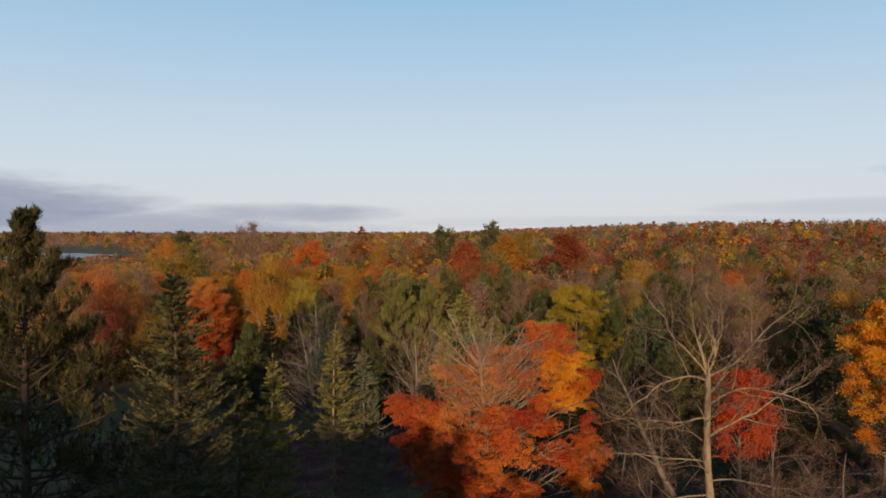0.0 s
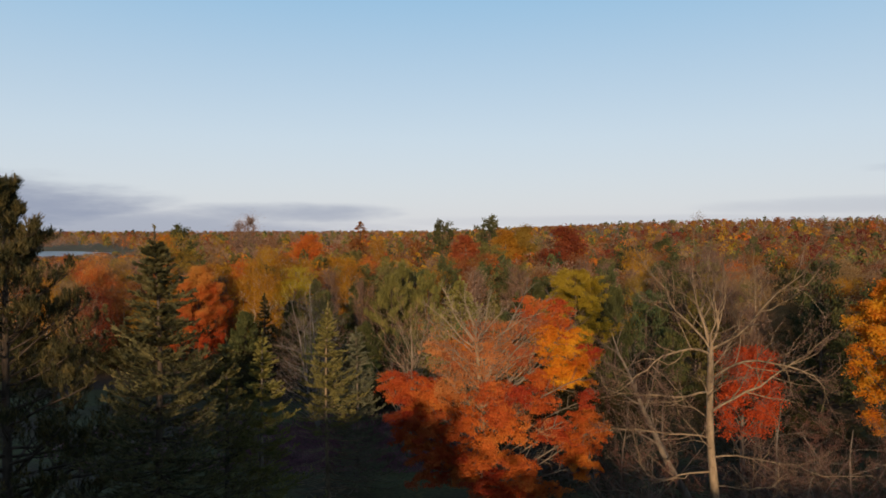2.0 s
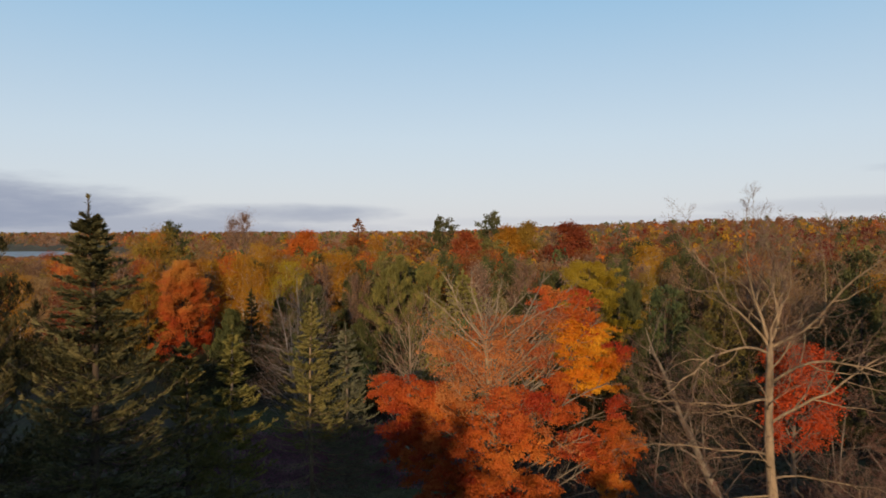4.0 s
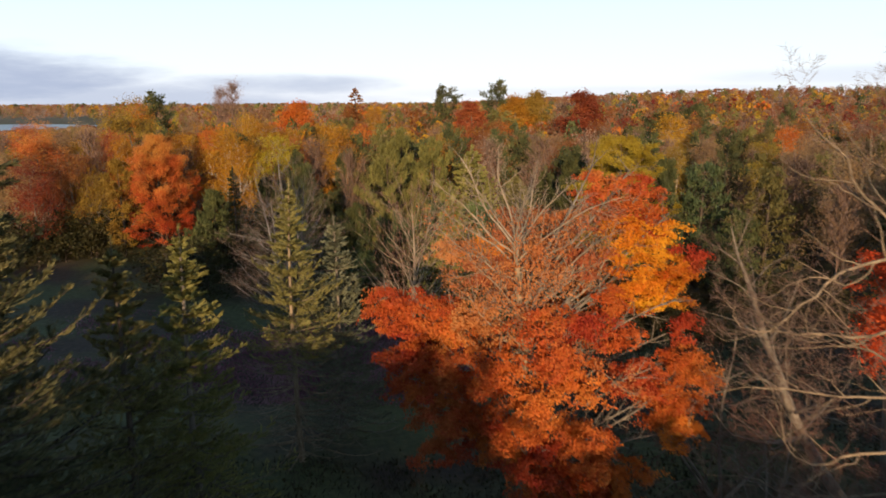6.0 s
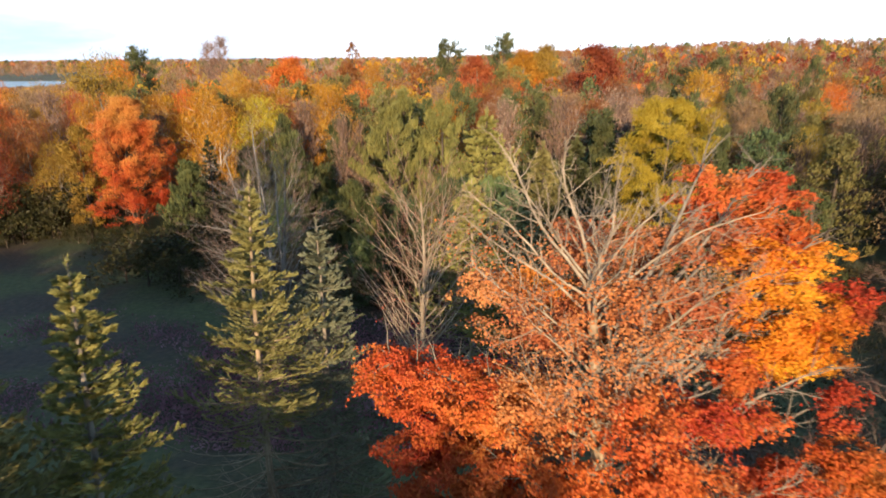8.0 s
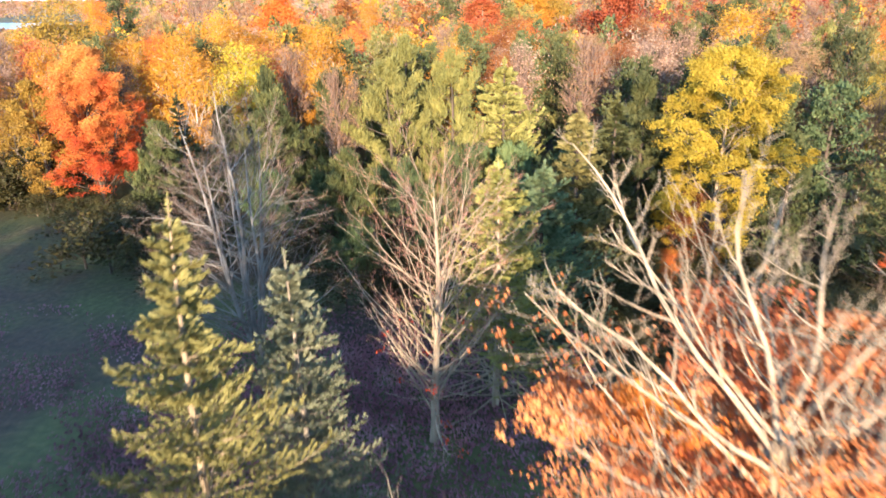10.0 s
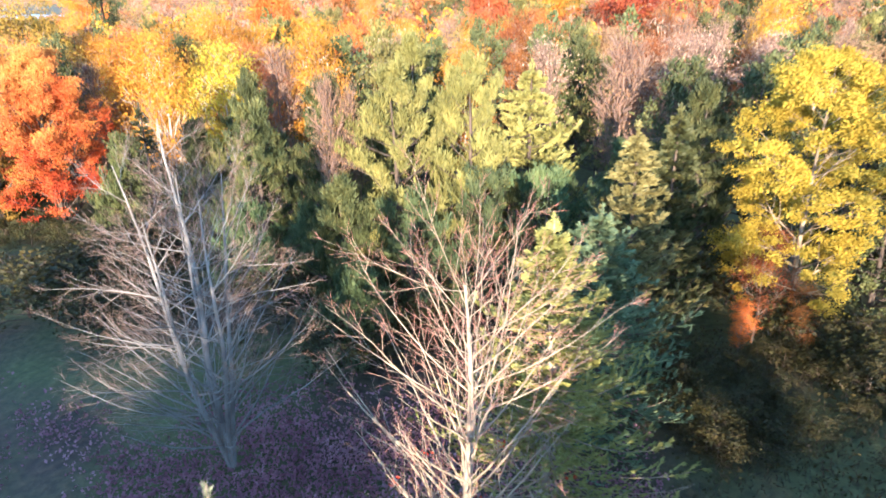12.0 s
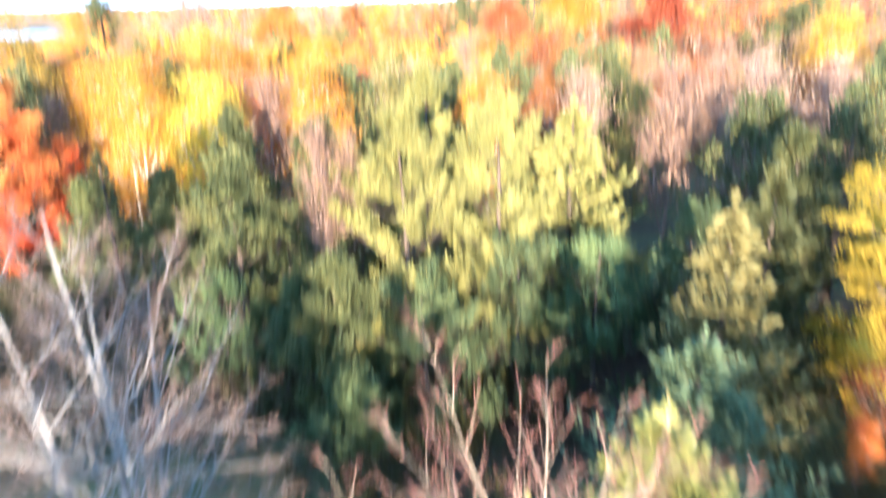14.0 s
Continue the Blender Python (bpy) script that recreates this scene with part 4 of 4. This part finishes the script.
# ---- the woods ----
GRADE = 10.0
STOCK = {
    "maple": [leafy_meshes(60 + i, GRADE, 0.13, 3.0, 13, 5, 0, 950, 0.4, (BARK["grey"], M["orange"]), 0.12, 0.75, cheap=True) for i in range(4)],
    "oak": [leafy_meshes(70 + i, GRADE, 0.15, 3.6, 13, 5, 0, 950, 0.42, (BARK["grey"], M["rust"]), 0.12, 0.8, 55, cheap=True) for i in range(3)],
    "birch": [leafy_meshes(80 + i, GRADE, 0.07, 2.2, 13, 4, 4, 800, 0.32, (BARK["birch"], M["gold"]), 0.22, 0.5, 36, 0.6, cheap=True) for i in range(4)],
    "sparse": [leafy_meshes(90 + i, GRADE, 0.07, 2.6, 16, 6, 14, 420, 0.11, (BARK["pink"], M["tan"]), 0.2, 1.0, 28, 0.5, cheap=True) for i in range(4)],
    "pine": [pine_meshes(100 + i, GRADE, 0.16, 2.9, 38, 6, 3, 0.58, (BARK["dark"], M["pine"]), 0.06, 0.55, cheap=True) for i in range(4)],
    "spruce": [spruce_meshes(110 + i, GRADE, 0.13, 2.8, 50, 6, 3, 0.42, (BARK["dark"], M["spruce"])) for i in range(2)],
    "shrub": [leafy_meshes(120 + i, 2.6, 0.04, 1.7, 10, 4, 3, 900, 0.17, (BARK["dark"], M["shrub"]), 0.03, 0.5, 60, 0.2, cheap=True) for i in range(3)],
    "dense": [leafy_meshes(130 + i, GRADE, 0.15, 3.1, 20, 6, 0, 9000, 0.18, (BARK["grey"], M["rust"]), 0.1, 1.0, 56, 0.3, oval=1.1, cheap=True) for i in range(2)],
    # finer trees for the wood's edge
    "maple_near": [leafy_meshes(160 + i, GRADE, 0.13, 3.0, 17, 6, 3, 9000, 0.13, (BARK["grey"], M["orange"]), 0.1, 0.95, cheap=True) for i in range(2)],
    "oak_near": [leafy_meshes(170 + i, GRADE, 0.15, 3.5, 17, 6, 3, 9000, 0.13, (BARK["grey"], M["rust"]), 0.1, 1.0, 52, cheap=True) for i in range(2)],
    "birch_near": [leafy_meshes(180 + i, GRADE, 0.07, 2.2, 16, 5, 4, 8000, 0.115, (BARK["birch"], M["gold"]), 0.2, 0.85, 36, 0.6, cheap=True) for i in range(3)],
    "pine_near": [pine_meshes(190 + i, GRADE, 0.16, 2.9, 54, 7, 6, 0.36, (BARK["dark"], M["pine"]), 0.04, 0.55, cheap=True) for i in range(3)],
}
NAMES = {"dense": "oak_tree", "maple": "maple_tree", "oak": "oak_tree", "birch": "birch_tree", "sparse": "bare_tree", "pine": "pine_tree", "spruce": "spruce_tree", "shrub": "shrub"}
WORDS = {
    "dense": "{} oak with a full round crown", "maple": "{} maple in the autumn woods", "oak": "{} oak in the autumn woods", "birch": "{} birch with a thin white trunk",
    "sparse": "nearly leafless tree with {} last leaves", "pine": "{} pine tree in the woods", "spruce": "{} spruce tree in the woods", "shrub": "low {} shrub at the wood's edge",
}
TINT = {"pale_pine": "pale green", "forest_pine": "deep green", "flame": "red-orange", "pine": "green", "spruce": "dark green", "gold": "golden", "dark_red": "dark red", "shrub": "olive", "rust": "rust-brown", "blue_spruce": "blue-green", "twig": "pinkish"}
pick = random.Random(7)


def plant(kind, x, y, H, colour, wide=1.0):
    k = H / (2.6 if kind == "shrub" else GRADE)
    ob = stand(NAMES[kind], x, y, pick.choice(STOCK.get(kind + "_near", STOCK[kind]) if 0 < y < 175 else STOCK[kind]), WORDS[kind].format(TINT.get(colour, colour.replace("_", " "))), turn=pick.uniform(0, 360), scale=(k * wide, k * wide, k), mats=M[colour])
    tagged(ob, group="trees of the wood" if kind != "shrub" else "shrubs along the wood", category="shrub" if kind == "shrub" else "tree")
    return ob


# single trees that stand out
marked = []
for row in [
    ("maple", -34.2, 79.5, 6.8, "olive", 1.1), ("birch", -20.6, 80, 10.2, "gold", 1.3), ("sparse", 3, 80, 10.6, "twig", 1.1), ("birch", -2, 79, 10.2, "gold", 1.0), ("sparse", 7.4, 78, 11.0, "tan", 1.2), ("sparse", -13.6, 80.5, 10.5, "tan", 1.0), ("birch", -11.4, 82, 11.0, "gold", 1.2), ("birch", -16.6, 80, 10.6, "yellow", 1.3), ("birch", -23, 83, 11.0, "gold", 1.2), ("sparse", 12, 79, 10.8, "twig", 1.2), ("pine", 17, 78, 10.4, "pine", 1.3), ("sparse", -6, 83, 10.8, "twig", 1.1), ("pine", 9.4, 73, 9.8, "pine", 1.4), ("pine", 13, 72, 9.6, "pine", 1.3), ("oak", -37, 80, 8.6, "rust", 1.0), ("oak", -42, 79, 8.8, "tan", 1.1), ("maple", -42.5, 84, 11.2, "flame", 1.0), ("sparse", -37, 84, 11.2, "twig", 1.0), ("maple", -35.6, 86, 10.4, "red", 0.7), ("maple", -26, 88, 10.6, "orange", 0.9), ("maple", -73, 131, 9.8, "red", 1.2), ("pine", -62.6, 160, 15.2, "pine", 1.6), ("maple", -38, 95, 13.4, "olive", 1.1), ("maple", -43, 97, 9.2, "red", 0.6),
    ("birch", -38, 87, 5.8, "olive", 1.5), ("maple", -62, 150, 13.2, "amber", 1.0), ("oak", -44, 130, 11.0, "tan", 0.9), ("birch", -29, 101, 10.3, "gold", 1.9),
    ("birch", -31, 118, 11.8, "gold", 1.3), ("birch", -25, 107, 10.8, "gold", 1.7), ("birch", -17, 111, 10.6, "gold", 1.5), ("dense", -31, 150, 15.2, "orange", 1.2), 
    ("spruce", -27, 200, 17.2, "rust", 1.5), ("oak", -28, 198, 12.6, "rust", 1.0), ("sparse", -50, 170, 18.4, "twig", 1.0), ("sparse", -53, 171, 17.2, "twig", 0.9), ("birch", -18, 167, 12.4, "gold", 1.1), ("oak", -9, 181, 12.2, "rust", 1.2), ("oak", -2, 123, 9.6, "tan", 1.2),
    ("pine", -2.6, 170, 16.2, "pine", 1.6), ("dense", 2.5, 150, 15.0, "red", 1.15), ("pine", 8.5, 172, 17.2, "pine", 1.4), ("dense", 11.8, 160, 16.2, "gold", 1.05),
    ("dense", 16.4, 165, 17.2, "olive", 1.0), ("dense", 22.5, 141, 16.8, "dark_red", 1.25), ("pine", 7, 130, 11.8, "pale_pine", 1.9), ("pine", 30, 118, 11.8, "pine", 1.8), ("sparse", 20, 150, 13.5, "tan", 1.3),
    ("pine", 18.4, 66.5, 9.0, "forest_pine", 1.3), ("pine", 23.5, 67, 8.6, "pale_pine", 1.4), ("birch", 27, 103, 11.8, "gold", 1.5), ("pine", 42, 140, 12.8, "pine", 1.5), ("sparse", 48, 133, 11.8, "tan", 1.3),
    ("birch", 38, 97, 10.4, "orange", 1.3), ("pine", 70, 165, 12.6, "pine", 1.0), ("pine", -11, 88, 10.2, "pine", 1.5), ("pine", -6, 79, 10.4, "pale_pine", 1.5),
    ("pine", 33, 64, 11.8, "pine", 1.2), ("pine", 30, 58, 8.8, "pine", 1.4), ("oak", 8.6, 60.6, 2.3, "orange", 0.8), ("oak", 9.7, 61.9, 4.6, "rust", 0.8), ("oak", 10.9, 60.6, 3.0, "rust", 0.8), ("sparse", -8.0, 66.8, 10.4, "tan", 0.6), ("sparse", -7.2, 67.6, 9.8, "tan", 0.5), ("pine", 14.6, 62.5, 7.0, "pine", 1.2), ("pine", 19.2, 61.0, 6.4, "pine", 1.3),
]:
    plant(*row)
    marked.append((row[1], row[2]))

# the wood's edge and depth
MIX = [  # share of each kind on the left, in the middle, on the right, and the same far off
    ("sparse", "tan", 4, 4, 8, 7, 6, 8), ("sparse", "twig", 5, 3, 5, 7, 5, 5), ("birch", "gold", 7, 5, 3, 3, 3, 2.5), ("birch", "olive", 2, 2, 1, 2, 2, 1), ("oak", "rust", 2, 3, 2, 4, 6, 6), ("maple", "orange", 1.8, 1.0, 0.6, 1, 1, 0.8),
    ("maple", "red", 0.9, 0.2, 0.1, 0.5, 0.4, 0.4), ("oak", "dark_red", 0.2, 0.1, 0.2, 0.5, 0.4, 2.0), ("pine", "pine", 2, 2.5, 2.4, 1.2, 1.2, 1.8), ("pine", "pale_pine", 1, 4, 3.4, 1, 2, 2), ("birch", "yellow", 1.5, 1.0, 0.4, 0.8, 0.6, 0.8), ("oak", "tan", 3, 5, 5, 3, 4, 4),
]


def draw(x, y):
    s = x / max(y, 1)
    col = (0 if s < -0.16 else (1 if s < 0.14 else 2)) + (3 if y > 125 else 0)
    # each kind keeps to stands of its own
    far = 0.35 if y > 280 and s < 0.12 else 1.0
    near = [m[2 + col] * (far if m[1] in ("gold", "yellow", "orange", "red", "rust", "dark_red") else 1.0) * math.exp(2.6 * noise.noise((x / 17 + 13 * i, y / 26 - 7 * i, 0.5))) for i, m in enumerate(MIX)]
    return pick.choices(MIX, near)[0][:2]


def edge_of_wood(x):
    return 63 + (10 if x < -18 else 0) + 4 * math.sin(x * 0.35) if x < 16 else max(44, 66 - (x - 16) * 1.2)


taken = []
for _ in range(20000):
    if len(taken) >= 420:
        break
    y = 56 + 66 * pick.random() ** 1.1
    x = pick.uniform(-0.8, 0.8) * (y + 4)
    if y < edge_of_wood(x) + 4 or any((x - a) ** 2 + (y - b) ** 2 < 7 for a, b in taken):
        continue
    if (-24 < x < 22 and y < 85) or (-33 < x < -19 and y < 82) or any((x - a) ** 2 + (y - b) ** 2 < 12 for a, b in marked):
        continue
    taken.append((x, y))
    kind, colour = draw(x, y)
    plant(kind, x, y, pick.uniform(7.6, 10.4) * (1.08 if kind == "pine" else 1.0), colour, pick.uniform(0.85, 1.25))
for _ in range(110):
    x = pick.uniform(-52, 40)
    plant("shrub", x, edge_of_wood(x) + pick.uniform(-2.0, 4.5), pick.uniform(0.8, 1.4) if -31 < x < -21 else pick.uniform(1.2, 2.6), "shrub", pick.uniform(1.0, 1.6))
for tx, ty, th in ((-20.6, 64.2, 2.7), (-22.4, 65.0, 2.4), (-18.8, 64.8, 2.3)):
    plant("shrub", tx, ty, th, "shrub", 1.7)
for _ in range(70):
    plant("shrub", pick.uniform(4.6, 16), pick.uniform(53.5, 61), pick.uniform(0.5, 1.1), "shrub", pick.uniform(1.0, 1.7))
for _ in range(60):
    x = pick.uniform(-60, -20)
    if -31 < x < -21:
        continue
    plant("shrub", x, edge_of_wood(x) + pick.uniform(0, 8), pick.uniform(2.0, 3.6), "shrub", pick.uniform(1.0, 1.5))


def far_woods():
    """Woods beyond the first rows: small crowns, one mesh for each colour."""
    rng = np.random.default_rng(5)
    soups = {}

    def crowns(n, lo, hi, blades, size, tall, wide):
        y = lo * (hi / lo) ** rng.random(n)
        x = rng.uniform(-0.85, 0.85, n) * y
        ok = ~in_lake(x, y, 1.12)
        for X, Y in zip(x[ok], y[ok]):
            kind, colour = draw(X, Y)
            s = soups.setdefault(colour, Soup())
            H = tall * rng.uniform(0.72, 1.08) * (1.12 if kind == "pine" else 1)
            if X < -0.46 * Y and Y < 420:
                H = min(H, max(2.0, 12.0 * (1 - Y / 400)))  # low scrub before the lake
            a = rng.random(blades) * 6.28
            t = rng.random(blades)
            thin = kind in ("pine", "birch")
            r = wide * rng.uniform(0.8, 1.2) * (0.75 if thin else 1.0) * (np.sqrt(np.clip(1 - t ** (1.3 if kind == "pine" else 2.2), 0, 1)) * rng.uniform(0.5, 1.1, blades))
            C = np.stack([X + r * np.cos(a), Y + r * np.sin(a), height(X, Y) + H * (0.3 + 0.68 * t)], -1)
            D = rng.normal(0, 0.6, (blades, 3)) + np.array([0, 0, 0.9 if kind in ("pine", "sparse") else 0.0])
            q = size * rng.uniform(0.6, 1.3, blades)
            out = np.stack([np.cos(a), np.sin(a), 1.2 * t - 0.2], -1)
            s.kites(C - unit(D) * q[:, None] * 0.4, D, rng.normal(0, 0.4, (blades, 3)) + out, q, q * (0.22 if kind == "sparse" else 0.8))

    crowns(2700, 112, 340, 150, 0.6, 9.8, 3.0)
    crowns(2600, 330, 1100, 54, 1.55, 11.5, 4.4)
    crowns(2000, 1100, 3600, 22, 4.4, 13.0, 8.0)
    for colour, s in soups.items():
        # far crowns differ from one to the next, hardly within themselves
        far = M[colour].copy()
        for node in far.node_tree.nodes:
            if node.type == "TEX_NOISE":
                node.inputs["Scale"].default_value = 0.11
        far.node_tree.nodes["leaf by leaf"].inputs[1].default_value = 0.15
        ob = new("far_woods", s.mesh("far_woods", [far]))
        tagged(ob, "distant autumn woods in " + TINT.get(colour, colour.replace("_", " ")), "woods", kind="stuff")


far_woods()


def unseen_woods_behind():
    """An unseen wood added behind the camera, to shade the yard from the low sun."""
    for i in range(92):
        x = -62 + 1.35 * i + pick.uniform(-0.8, 0.8)
        kind, colour = pick.choice([("maple", "orange"), ("oak", "rust"), ("oak", "tan"), ("maple", "gold")])
        # heights are set by the shade line wanted on the yard
        plant(kind, x, pick.uniform(-22, -12), pick.uniform(12.6, 14.2) + 2.4 * min(1, max(0, (3 - x) / 8)) + 1.0 * min(1, max(0, (-7 - x) / 4)), colour, 1.25)


unseen_woods_behind()


def yard_litter():
    rng = np.random.default_rng(9)
    n = 80000
    x, y = rng.uniform(-27, 4, n), rng.uniform(45, 60, n)
    edge = 58.5 + 1.2 * np.sin(x * 0.5) + rng.normal(0, 0.9, n)
    thick = np.exp(-(((x + 6.8) / 6.4) ** 2) - ((y - 51) / 6) ** 2) + 0.25 * np.sin(x * 0.9 + y * 0.4) * np.sin(y * 0.8)
    ok = (y < edge) & (rng.random(n) < 0.05 + 1.5 * thick)
    C = np.stack([x, y, np.full(n, 0.04)], -1)[ok]
    s = Soup()
    D = rng.normal(0, 1, C.shape) + np.array([0, 0, 0.8])
    q = rng.uniform(0.08, 0.17, len(C))
    s.kites(C, D, rng.normal(0, 0.6, C.shape) + np.array([0, -0.8, 0.8]), q, q * 0.7)
    tagged(new("fallen_leaves", s.mesh("fallen_leaves", [M["litter"]])), "purple-brown fallen leaves on the shaded lawn", "fallen leaves", kind="stuff")


yard_litter()


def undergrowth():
    """Rank weeds and brambles under the trees beside the lawn, coloured dark to deepen the shade."""
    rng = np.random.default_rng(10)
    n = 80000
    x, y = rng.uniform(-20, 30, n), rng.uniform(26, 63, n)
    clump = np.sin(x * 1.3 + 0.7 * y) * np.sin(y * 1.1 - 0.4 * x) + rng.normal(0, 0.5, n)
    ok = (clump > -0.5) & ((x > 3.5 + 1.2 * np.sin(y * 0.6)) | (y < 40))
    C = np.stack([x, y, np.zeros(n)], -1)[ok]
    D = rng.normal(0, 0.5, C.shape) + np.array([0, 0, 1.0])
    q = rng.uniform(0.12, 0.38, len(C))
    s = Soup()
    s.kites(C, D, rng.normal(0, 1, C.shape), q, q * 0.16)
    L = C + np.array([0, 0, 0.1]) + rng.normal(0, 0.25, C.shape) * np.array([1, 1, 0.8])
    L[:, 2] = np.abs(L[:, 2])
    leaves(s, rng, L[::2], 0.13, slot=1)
    tagged(new("undergrowth", s.mesh("undergrowth", [M["weed"], M["shrub"]])), "weeds and brambles under the trees, coloured dark for the shade", "undergrowth", kind="stuff")


undergrowth()
